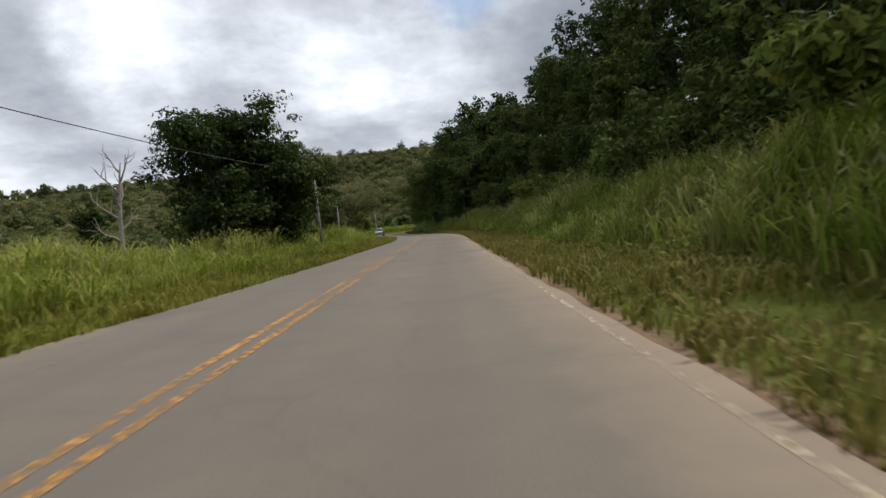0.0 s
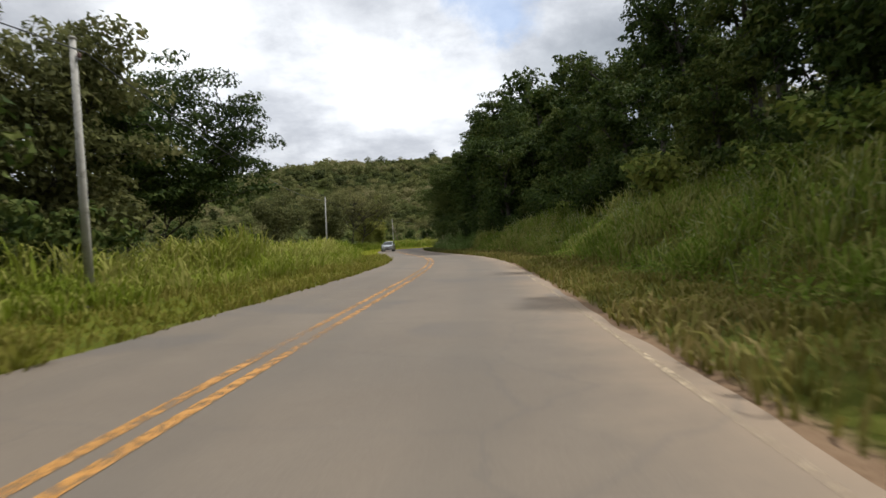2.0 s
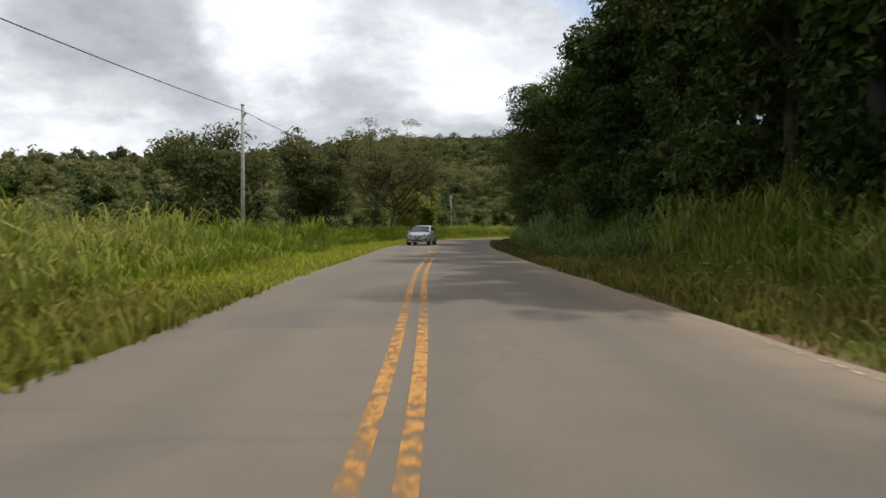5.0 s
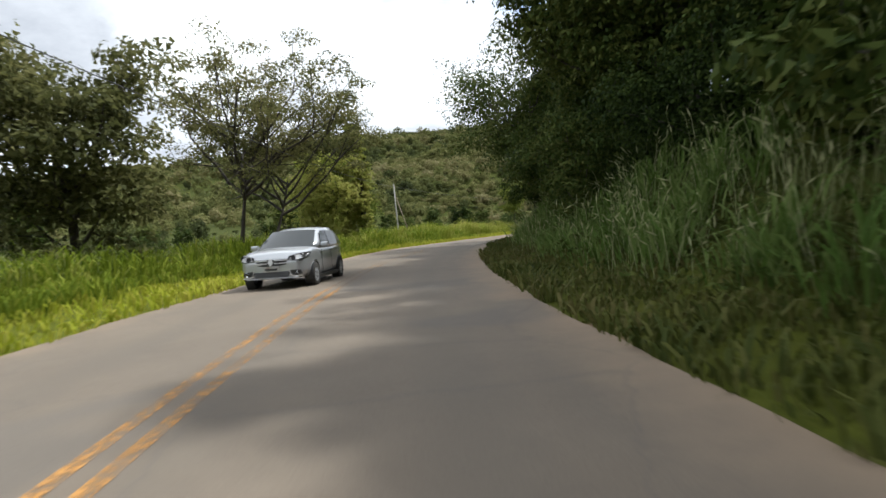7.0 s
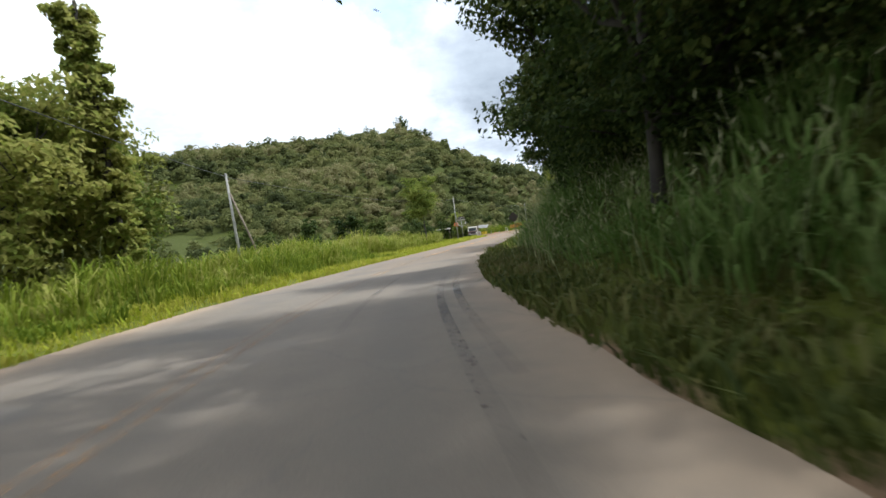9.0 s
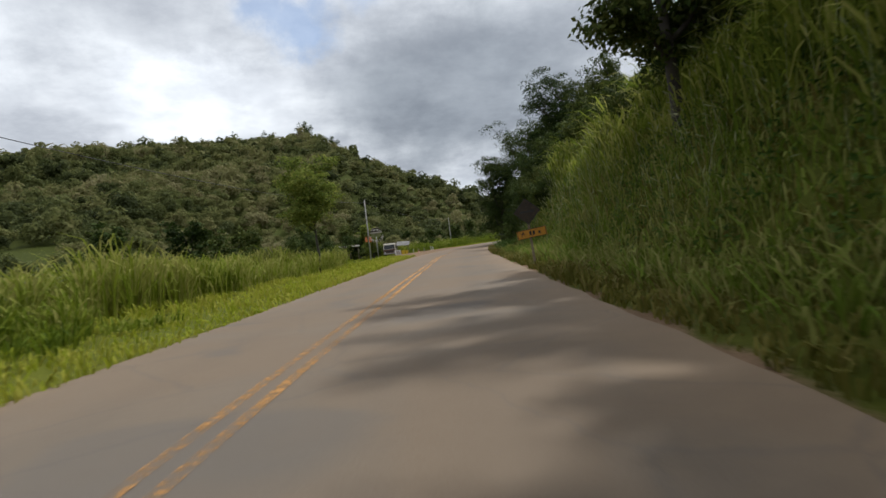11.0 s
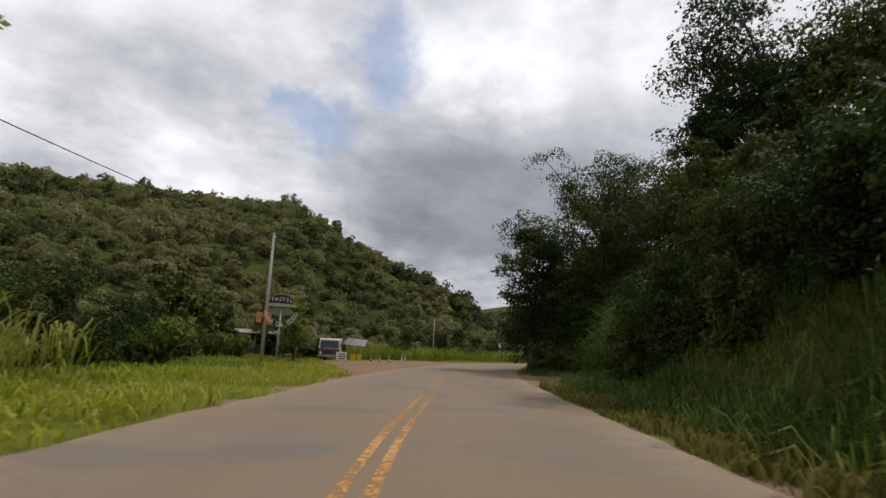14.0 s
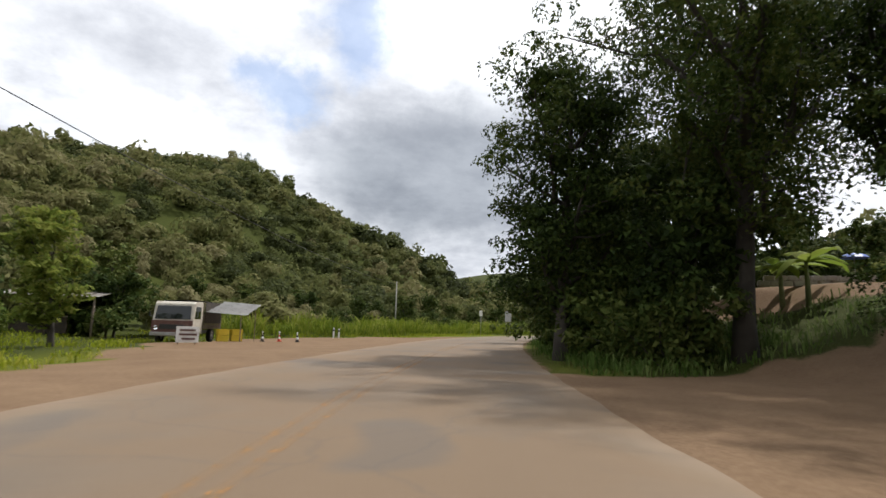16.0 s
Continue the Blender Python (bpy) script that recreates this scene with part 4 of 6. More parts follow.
    sow("bank_grass", 30000, 160, 206, 7.6, 17, 0.5, 1.1, 0.055, "cane", "tall arching cane grass covering the steep bank", 0.85, 1.0, 40, 0.20, lift=1.2)
    sow("bank_grass", 9000, 204, 222, 5.2, 12, 0.3, 0.9, 0.036, "bank_grass", "grass below the bushes on the bank, coloured dark for shade", 0.5, 1.2, 14, 0.3)
    sow("field_grass", 9000, 218, 248, 6.0, 30, 0.2, 0.7, 0.045, "bank_grass", "grass round the farm track, coloured dark for shade", 0.5, 1.2, 8, 0.3)
    for cx, cyy, r, top in ((23.8, 221.8, 2.7, 4.2), (20.8, 219.8, 3.0, 3.8), (19.9, 222.4, 1.9, 3.2), (17.8, 216.8, 2.2, 3.4)):
        n = int(1300 * r * r)
        c = np.array([cx, cyy]) + unit(rng, n)[:, :2] * (r * rng.random(n) ** 0.5)[:, None]
        c, way = tufted(rng, c, 60, 0.22)
        dome = np.sqrt(np.clip(1.15 - ((c - np.array([cx, cyy])) ** 2).sum(1) / r ** 2, 0.1, 1))
        # bank_grass instead of cane: missing tree shade is put into the colour
        blades("cane_grass", c, terrain(c[:, 0], c[:, 1]) - 0.03 + top * dome * rng.random(n), rng.uniform(0.7, 1.6, n), 0.040 * rng.uniform(0.6, 1.4, n), rng, MAT["bank_grass"], "tall arching clump of cane grass at the farm track, coloured dark for shade", 0.95, way=way)
    sow("field_grass", 17000, 205, 300, -7.0, -22, 0.10, 0.38, 0.04, "grass", "rough green grass beside the lay-by", 0.5, 1.1, 10, 0.3)
    sow("tall_grass", 24000, 256, 335, -9.0, -21, 0.5, 1.15, 0.055, "tall_grass", "tall bright green grass between the lay-by and the woods", 0.75, 1.0, 26, 0.25, lift=1.2)
    sow("field_grass", 12000, 225, 300, 4.8, 12, 0.2, 0.8, 0.04, "bank_grass", "grass below the trees at the road's edge, coloured dark for shade", 0.5, 1.2, 10, 0.3)


def lay_weeds():
    """Broad-leaved weeds between the blades of the banks, leaf by leaf."""
    rng = np.random.default_rng(17)
    for n, y0, y1, d0, d1, h, mat, label in (
            (26000, -2, 92, 6.4, 14, 0.7, "slope_grass", "low leafy weeds and creepers on the bank"),
            # weeds take the dark tree-leaf tone to paint in the bend's shade
            (26000, 92, 165, 5.6, 11, 0.8, "leaf", "leafy weeds and creepers on the bank, coloured dark for shade"),
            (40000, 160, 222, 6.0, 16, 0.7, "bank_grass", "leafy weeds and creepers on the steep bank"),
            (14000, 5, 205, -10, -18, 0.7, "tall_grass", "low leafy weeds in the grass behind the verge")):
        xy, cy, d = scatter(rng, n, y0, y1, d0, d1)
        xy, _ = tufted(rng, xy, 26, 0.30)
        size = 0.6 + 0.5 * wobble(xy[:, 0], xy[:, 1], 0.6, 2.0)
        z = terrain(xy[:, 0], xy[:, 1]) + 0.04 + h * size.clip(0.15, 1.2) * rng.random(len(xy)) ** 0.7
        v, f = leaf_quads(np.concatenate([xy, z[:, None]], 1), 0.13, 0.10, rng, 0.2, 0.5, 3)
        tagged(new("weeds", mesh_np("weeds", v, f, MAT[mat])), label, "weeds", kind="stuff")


def place(template, x, y, size, rng, sink=0.0, tall=1.0):
    z = float(terrain(np.array([x]), np.array([y]))[0]) - sink
    m = pose(x, y, z, rng.uniform(-4, 4), rng.uniform(-4, 4), rng.uniform(0, 360)) @ Matrix.Diagonal((size, size, size * tall, 1))
    return copy_thing(template, m)


def crown_kinds(rng, count, leaf, kinds=9):
    """Unit crowns of leaf clumps: lobes of uneven size round the middle; some domed, some tall, some spreading."""
    out = []
    for q in range(kinds):
        lobes = int(rng.integers(6, 13))
        stretch = np.array([(0.60, 0.60, 0.40), (0.45, 0.45, 0.62), (0.78, 0.70, 0.28)][q % 3])
        c = unit(rng, lobes) * stretch * rng.uniform(0.4, 1.0, lobes)[:, None] + np.array([0, 0, 0.58])
        size = rng.uniform(0.22, 0.44, lobes)
        w = rng.choice(lobes, count, p=size ** 2 / (size ** 2).sum())
        d = unit(rng, count)
        d[:, 2] = np.where((d[:, 2] < 0) & (rng.random(count) < 0.6), -d[:, 2], d[:, 2])
        p = c[w] + d * (size[w] * rng.uniform(0.8, 1.0, count))[:, None]
        v, _ = shell_leaves(p, d, leaf, leaf * 1.0, rng, 0.75)
        out.append(v)
    return out


def woods(name, label, rng, kinds, plots, material):
    """Many crowns in one mesh. Plots: how many, x and y range, crown radii, which side of the road."""
    xs, ys, rs = [], [], []
    for n, x0, x1, y0, y1, rmin, rmax, keep in plots:
        nx = max(int(round(math.sqrt(n * (x1 - x0) / (y1 - y0)))), 1)
        ny = max(n // nx, 1)
        i, j = np.meshgrid(np.arange(nx), np.arange(ny))
        x = x0 + (x1 - x0) * (i.ravel() + 0.5 * (j.ravel() % 2) + rng.uniform(-0.55, 0.55, nx * ny)) / nx
        y = y0 + (y1 - y0) * (j.ravel() + 0.5 + rng.uniform(-0.55, 0.55, nx * ny)) / ny
        cy, d = road_frame(np.stack([x, y], 1))
        ok = keep(x, y, d)
        xs.append(x[ok]), ys.append(y[ok])
        rs.append(rng.uniform(rmin, rmax, ok.sum()) * rng.choice([0.55, 0.7, 0.85, 0.95, 1.0, 1.15, 1.35], ok.sum()))
    x, y, r = map(np.concatenate, (xs, ys, rs))
    h = r * rng.uniform(0.6, 1.15, len(r))
    z = terrain(x, y)
    tone = np.clip(rng.normal(size=len(x)) * 0.28 + 0.35 * wobble(x, y, 0.05, 2.0), -0.6, 0.7)
    keep = rng.random(len(x)) > 0.10
    x, y, z, r, h, tone = x[keep], y[keep], z[keep], r[keep], h[keep], tone[keep]
    kind = rng.integers(0, len(kinds), len(x))
    ang = rng.uniform(0, 2 * np.pi, len(x))
    out, tones = [], []
    for k in range(len(kinds)):
        s = kind == k
        tones.append(np.repeat(tone[s], kinds[k].shape[0]))
        v = kinds[k][None] * np.stack([r[s], r[s], h[s]], 1)[:, None]
        c, q = np.cos(ang[s])[:, None], np.sin(ang[s])[:, None]
        v = np.stack([v[..., 0] * c - v[..., 1] * q, v[..., 0] * q + v[..., 1] * c, v[..., 2] + 0.1 * h[s][:, None]], -1)
        v += np.stack([x[s], y[s], z[s]], 1)[:, None]
        out.append(v.reshape(-1, 3))
    v = np.concatenate(out)
    me = mesh_np(name, v, np.arange(len(v)).reshape(-1, 3), MAT[material])
    att = me.attributes.new("tone", "FLOAT", "POINT")
    att.data.foreach_set("value", np.concatenate(tones).astype(np.float32))
    tagged(new(name, me), label, "forest", kind="stuff")


def forest():
    rng = np.random.default_rng(5)
    woods("hill_forest", "dense olive-green woods covering the distant hills", rng, crown_kinds(rng, 190, 0.23), [
        (2900, -140, 110, 360, 560, 2.8, 4.4, lambda x, y, d: d < -16),
        (1500, -330, -90, 250, 600, 3.0, 4.8, lambda x, y, d: d < -30),
        (820, -150, -60, -10, 270, 2.0, 3.3, lambda x, y, d: d < -70),
        (320, -520, -140, 60, 420, 4.6, 6.6, lambda x, y, d: d < -60),
        (260, 10, 140, -20, 210, 2.6, 4.2, lambda x, y, d: d > 26),
        (450, 60, 220, 270, 480, 2.8, 4.4, lambda x, y, d: abs(d) > 14)], "leaf_far")
    woods("near_woods", "mixed green woods and scrub on the foot of the hills", rng, crown_kinds(rng, 330, 0.175), [
        (900, -110, 90, 300, 362, 2.5, 3.8, lambda x, y, d: d < -24),
        (330, -110, -30, 262, 302, 2.5, 3.8, lambda x, y, d: d < -15),
        (640, -95, -16, -10, 262, 1.2, 2.2, lambda x, y, d: (d < -25) & (d > -72)),
        (130, 36, 90, 205, 275, 2.0, 3.4, lambda x, y, d: d > 24)], "leaf_far")
    woods("scrub", "dense green scrub behind the lay-by", rng, crown_kinds(rng, 720, 0.135), [
        (330, -34, 48, 254, 304, 1.8, 3.0, lambda x, y, d: (d < -17.5) & (np.hypot((x - 2.5) / 5.0, (y - 256) / 7.0) > 1))], "leaf_far")


def plant_trees():
    rng = np.random.default_rng(3)
    t_round = tree_template("tree", 1, 9.0, 3.6, 2.2, 7600, (0.28, 0.19), corners=3, label="dense dark green broadleaf tree beside the road")
    t_tall = tree_template("tree", 2, 12.0, 3.8, 4.0, 7200, (0.29, 0.21), corners=3, spread=0.8, label="tall dark green tree on the wooded bank")
    t_open = tree_template("tree", 4, 10.0, 4.6, 3.4, 6600, (0.27, 0.18), corners=3, shape="flat", mat="leaf", clump=0.14, label="open-crowned tree with spreading limbs on the bank")
    t_small = tree_template("tree", 6, 6.0, 2.6, 1.2, 5800, (0.24, 0.16), corners=3, mat="leaf", label="small leafy tree among the undergrowth")
    far_round = tree_template("tree", 11, 9.0, 3.6, 2.2, 2300, (0.50, 0.42), corners=3, fine=False, label="dark green broadleaf tree in the woods")
    far_tall = tree_template("tree", 12, 12.0, 3.8, 4.0, 2300, (0.50, 0.42), spread=0.8, corners=3, fine=False, label="tall dark green tree in the woods")
    far_small = tree_template("tree", 16, 6.0, 2.6, 1.2, 1900, (0.40, 0.34), corners=3, fine=False, label="small leafy tree in the scrub")
    b_dark = bush_template("shrub", 8, 2.4, 1.6, 2900, (0.22, 0.15), "leaf", "dark green shrub in the undergrowth of the bank")
    b_light = bush_template("shrub", 9, 1.9, 1.4, 2700, (0.22, 0.14), "leaf_bright", "bright green shrub growing out of the grass")
    near_round = tree_template("tree", 1, 9.0, 3.6, 2.0, 17000, (0.19, 0.115), corners=4, limbs=11, label="dense dark green broadleaf tree close to the road")
    near_small = tree_template("tree", 6, 6.0, 2.6, 1.0, 11500, (0.165, 0.10), corners=4, limbs=11, label="small leafy tree close to the road")
    near_dark = bush_template("shrub", 8, 2.4, 1.6, 7000, (0.125, 0.08), "leaf", "dark leafy shrub close to the road", corners=4)
    near_light = bush_template("shrub", 9, 1.9, 1.4, 4800, (0.14, 0.10), "leaf_bright", "bright green shrub growing out of the bank grass")
    near_shrub = bush_template("shrub", 10, 3.7, 2.5, 15000, (0.125, 0.085), "leaf", "large dark green shrub close to the road", corners=4)
    b_big = bush_template("shrub", 10, 3.7, 2.5, 4200, (0.27, 0.19), "leaf", "large dark green shrub in the undergrowth of the bank")
    templates = [t_round, t_tall, t_open, t_small, far_round, far_tall, far_small, b_dark, b_light, b_big, near_round, near_small, near_shrub, near_dark, near_light]

    def put(t, y, d, size=1.0, sink=0.1, tall=1.0):
        p = beside(y, d)
        if t is b_dark and size > 1.2:
            t, size = b_big, size / 1.5
        if 110 < y < 158 or 178 < y < 222:
            if d < 13.5:
                t = {b_dark: near_dark, b_light: near_light}.get(t, t)
            t = {t_round: near_round, t_small: near_small, b_big: near_shrub}.get(t, t) if d < (11.2 if y < 160 else 13.5) else t
        place(t, p[0], p[1], size * rng.uniform(0.9, 1.12), rng, sink, tall)

    # wooded bank, first stretch
    for y in np.arange(6, 90, 4.6):
        put(b_dark if rng.random() < 0.65 else b_light, y + rng.uniform(-1.5, 1.5), rng.uniform(10.5, 12.5), rng.uniform(0.9, 1.5))
        put(b_dark, y + rng.uniform(-2, 2), rng.uniform(12, 14), rng.uniform(1.1, 1.6))
        put(t_small, y + rng.uniform(-2, 2), rng.uniform(12.5, 15), rng.uniform(0.9, 1.25))
        put([t_round, t_tall, t_open][rng.integers(0, 3)], y + rng.uniform(-2, 2), rng.uniform(15.5, 20), rng.uniform(0.9, 1.15))
        put([far_round, far_tall][rng.integers(0, 2)], y + rng.uniform(-2, 2), rng.uniform(24, 31), rng.uniform(0.9, 1.15))
    # trees close above the road through the bend
    for y in np.arange(84, 158, 3.3):
        put(b_dark, y + rng.uniform(-1.5, 1.5), rng.uniform(8.0, 9.6), rng.uniform(1.0, 1.5))
        put([t_small, t_round][rng.integers(0, 2)], y + rng.uniform(-1.5, 1.5), rng.uniform(9.0, 11.0), rng.uniform(0.9, 1.15))
        put([t_round, t_tall, t_open][rng.integers(0, 3)], y + rng.uniform(-2, 2), rng.uniform(12, 15), rng.uniform(0.95, 1.2))
        put(far_tall, y + rng.uniform(-2, 2), rng.uniform(17, 23), rng.uniform(0.95, 1.2))
    # the steep grass bank carries trees on its crest
    for y in np.arange(160, 205, 6.0):
        put(t_small, y, rng.uniform(24, 30), rng.uniform(0.6, 0.9))
    for y, d in ((167, 15.5), (169.5, 13.2), (172, 15.0), (175, 17.0), (164, 13.5)):
        put(t_round if d < 15.2 else t_tall, y, d, 0.95)
    for x, y, q in ((3.9, 174.8, 0.95), (4.6, 170.6, 1.0), (3.2, 167.2, 0.95), (6.6, 177.6, 0.95), (7.4, 173.2, 1.1)):
        place(near_round, x, y, q, rng, 0.1)
    for y in np.arange(162, 206, 1.7):
        put(b_light if rng.random() < 0.5 else b_dark, y, rng.uniform(9.0, 12.5), rng.uniform(0.45, 0.85))
        put(b_dark if rng.random() < 0.35 else b_light, y + 0.8, rng.uniform(12, 17), rng.uniform(0.6, 1.1))
    for y in np.arange(176, 203, 2.8):
        put(b_dark, y, rng.uniform(9.6, 11.2), rng.uniform(0.9, 1.2))
    for y in np.arange(196, 219, 3.6):
        put(b_dark if y < 209 else t_small, y, rng.uniform(8.5, 11.0), rng.uniform(0.75, 0.95))
        put(b_dark, y + 1, rng.uniform(7.2, 8.6), rng.uniform(0.9, 1.3))
    for y in np.arange(203, 221, 2.6):
        put(b_dark, y, rng.uniform(7.4, 9.2), rng.uniform(1.1, 1.5))
    for y, d in ((125.8, 7.0), (127.6, 7.2), (119, 5.9), (121.5, 6.6), (124, 6.2), (138, 7.2), (140.5, 6.8), (143, 7.2), (149.5, 6.6), (152, 6.8), (154.5, 6.6)):
        put(b_dark, y, d + 1.3, rng.uniform(1.1, 1.5))
    for x, y in ((-11.4, 40.6), (-12.6, 42.0), (-13.4, 44.0), (-12.0, 45.6)):
        place(b_dark, x, y, rng.uniform(1.0, 1.4), rng)
    for x, y in ((19.8, 219.0), (22.4, 221.6), (24.0, 218.8), (21.0, 217.0), (22.4, 223.6), (24.6, 225.9), (26.6, 228.0), (25.8, 223.2)):
        place(near_shrub, x, y, rng.uniform(0.8, 1.05), rng)
    # scrub behind the yard
    for x, y in ((38, 247), (41, 249), (44.5, 247), (47, 244), (50, 241), (46, 238), (49, 235.5), (52, 238), (42, 245.5), (36, 249)):
        place(b_light if rng.random() < 0.5 else b_dark, x, y, rng.uniform(1.0, 1.5), rng)
        place(far_small, x + 3, y + 4, rng.uniform(0.7, 1.1), rng)
    # past the farm track
    for y in np.arange(240.5, 318, 4.4):
        put([t_round, t_small][rng.integers(0, 2)], y, rng.uniform(7.0, 9.0), rng.uniform(0.9, 1.15))
        put(t_tall, y + 9, rng.uniform(11, 15), rng.uniform(0.8, 1.0))
        put(b_dark, y + 1, rng.uniform(6.2, 7.4), rng.uniform(0.8, 1.2))
    for y in np.arange(240, 262, 2.4):
        put(b_dark, y, rng.uniform(6.4, 8.0), rng.uniform(1.2, 1.7))
    for y, d in ((221, 13), (222.5, 17), (220, 20), (222, 27), (224, 33), (236, 36), (229, 46), (233, 48), (225, 45), (238, 44)):
        put(t_small if d > 16 else b_light, y, d, rng.uniform(0.8, 1.2))
        put(b_dark if d % 2 else b_light, y + 1.5, d + 2, rng.uniform(1.0, 1.5))
    # trees that stand out on the hill's crest
    for x, y, q in ((10, 508, 1.6), (24, 494, 1.5), (16, 500, 1.1), (-30, 505, 1.3), (44, 488, 1.2), (-12, 506, 1.2)):
        place(t_open, x, y, q, rng)
    # low shrubs behind the left verge
    for y in np.arange(60, 205, 7.0):
        put(b_light if rng.random() < 0.55 else b_dark, y + rng.uniform(-3, 3), -rng.uniform(17, 24), rng.uniform(0.8, 1.5))
        put(far_small, y + rng.uniform(-3, 3), -rng.uniform(24, 36), rng.uniform(0.5, 0.95))
    for y in np.arange(205, 330, 5.0):
        put(b_light if rng.random() < 0.5 else b_dark, y + rng.uniform(-2, 2), -rng.uniform(13, 17) - (5.0 if 234 < y < 268 else 0), rng.uniform(0.9, 1.7))
        put(far_small, y + rng.uniform(-2, 2), -rng.uniform(19, 25), rng.uniform(0.6, 1.0))
    for t in templates:
        p = beside(24 + 7 * templates.index(t), 34)
        t.matrix_world = pose(p[0], p[1], float(terrain(np.array([p[0]]), np.array([p[1]]))[0]) - 0.1, 0, 0, 40)

    def own(x, y, **kw):
        t = tree_template(**kw)
        z = float(terrain(np.array([x]), np.array([y]))[0])
        t.matrix_world = pose(x, y, z - 0.05, 0, 0, kw["seed"] * 50)
        return t

    # single trees that stand out, left of the road
    own(-13.2, 34.2, name="tree", seed=21, height=9.0, radius=4.3, trunk_h=0.9, n_leaf=26000, corners=3, leaf=(0.24, 0.20), clump=0.19, limbs=18, spread=0.5, label="broad dense dark green tree standing in tall grass")
    own(-10.6, 37.0, name="tree", seed=20, height=7.6, radius=3.7, trunk_h=1.0, n_leaf=20000, corners=3, leaf=(0.23, 0.19), clump=0.20, limbs=16, spread=0.4, label="dense dark tree leaning against its taller neighbour")
    own(-14.6, 48.5, name="tree", seed=22, height=8.6, radius=4.4, trunk_h=1.0, n_leaf=20000, corners=3, limbs=14, clump=0.18, leaf=(0.24, 0.20), mat="leaf_brown", label="olive-brown leafy tree behind the utility pole")
    own(-16.4, 56.3, name="tree", seed=72, height=10.0, radius=5.2, trunk_h=3.8, n_leaf=32000, corners=3, leaf=(0.19, 0.15), shape="umbrella", clump=0.16, lean=0.24, limbs=15, spread=0.75, girth=0.15, label="tree with a leaning trunk and open feathery crown")
    own(-15.6, 56.0, name="tree", seed=79, height=8.0, radius=4.2, trunk_h=3.4, n_leaf=17000, corners=3, leaf=(0.19, 0.15), shape="umbrella", clump=0.16, lean=0.55, limbs=9, spread=0.6, girth=0.10, label="slim leaning stem with a feathery dark crown")
    own(-24.0, 44.0, name="bare_tree", seed=24, height=9.8, radius=3.4, trunk_h=1.5, n_leaf=0, bark="bark_pale", label="leafless pale grey tree with thin twigs")
    own(-28.0, 113.0, name="tree", seed=25, height=7.2, radius=5.0, trunk_h=0.8, limbs=14, n_leaf=16000, corners=3, leaf=(0.28, 0.24), clump=0.19, mat="leaf_brown", label="rounded green tree at the edge of the meadow")
    own(-23.6, 122.5, name="tree", seed=26, height=8.4, radius=5.2, trunk_h=1.4, limbs=14, n_leaf=17000, corners=3, leaf=(0.26, 0.22), clump=0.18, mat="leaf_brown", label="brown-green tree with a dark forked trunk")
    own(-21.6, 132.8, name="tree", seed=27, height=9.2, radius=5.9, trunk_h=6.2, n_leaf=18000, corners=3, leaf=(0.18, 0.14), shape="umbrella", clump=0.13, limbs=12, spread=0.95, girth=0.16, lean=0.05, mat="leaf_brown", label="open spreading tree with a thin forked trunk")
    own(-20.5, 132.9, name="tree", seed=65, height=8.6, radius=5.8, trunk_h=5.2, n_leaf=13000, corners=3, leaf=(0.18, 0.14), shape="umbrella", clump=0.13, limbs=10, spread=0.55, girth=0.12, lean=0.62, mat="leaf_brown", label="slender leaning tree with an open feathery crown")
    own(-22.4, 159.0, name="tree", seed=28, height=7.2, radius=3.8, trunk_h=0.6, n_leaf=13000, corners=3, clump=0.2, limbs=13, leaf=(0.26, 0.22), mat="leaf_bright", label="bushy bright green tree beside the meadow")
    own(-19.6, 154.6, name="vine_tree", seed=29, height=14.2, radius=0.85, trunk_h=0.5, n_leaf=17000, corners=3, leaf=(0.24, 0.19), mat="leaf_lime", shape="column", clump=0.34, limbs=44, label="tall narrow tree wrapped in climbing leaves")
    own(-22.3, 154.1, name="vine_tree", seed=39, height=9.6, radius=0.95, trunk_h=0.5, n_leaf=13000, corners=3, leaf=(0.24, 0.19), mat="leaf_lime", shape="column", clump=0.34, limbs=38, label="narrow tree wrapped in climbing leaves beside a taller one")
    own(-22.6, 152.8, name="tree", seed=30, height=7.8, radius=4.0, trunk_h=0.6, n_leaf=16000, corners=3, leaf=(0.26, 0.20), mat="leaf_lime", clump=0.2, limbs=13, label="bushy bright green tree beside the vine-covered trunk")
    own(-22.4, 156.6, name="tree", seed=31, height=8.8, radius=4.0, trunk_h=0.6, n_leaf=17000, corners=3, clump=0.2, limbs=15, leaf=(0.23, 0.19), mat="leaf_lime", label="bushy green tree below the vine-covered trunks")
    own(-4.3, 207.2, name="tree", seed=32, girth=0.10, height=10.0, radius=3.3, trunk_h=4.4, n_leaf=12500, leaf=(0.20, 0.12), shape="flat", mat="leaf_lime", clump=0.2, lean=-0.09, label="slender light green tree with a clear thin trunk")
    own(5.3, 246.0, name="tree", seed=33, height=5.4, radius=2.0, trunk_h=0.8, n_leaf=5000, leaf=(0.26, 0.10), mat="leaf_lime", label="yellow-green bamboo-like bush tree behind the sign")
    # limbs of these reach out over the road
    own(-2.7, 121.4, name="tree", seed=41, height=10.6, radius=5.6, trunk_h=3.5, n_leaf=30000, corners=4, leaf=(0.19, 0.12), shape="flat", clump=0.17, girth=0.13, limbs=12, label="large dark tree reaching its limbs over the road")
    own(-4.6, 141.4, name="tree", seed=42, height=11.6, radius=7.6, trunk_h=2.3, n_leaf=34000, corners=4, leaf=(0.19, 0.12), shape="flat", clump=0.16, girth=0.13, limbs=15, spread=0.3, label="large dark tree leaning out over the road's bend")
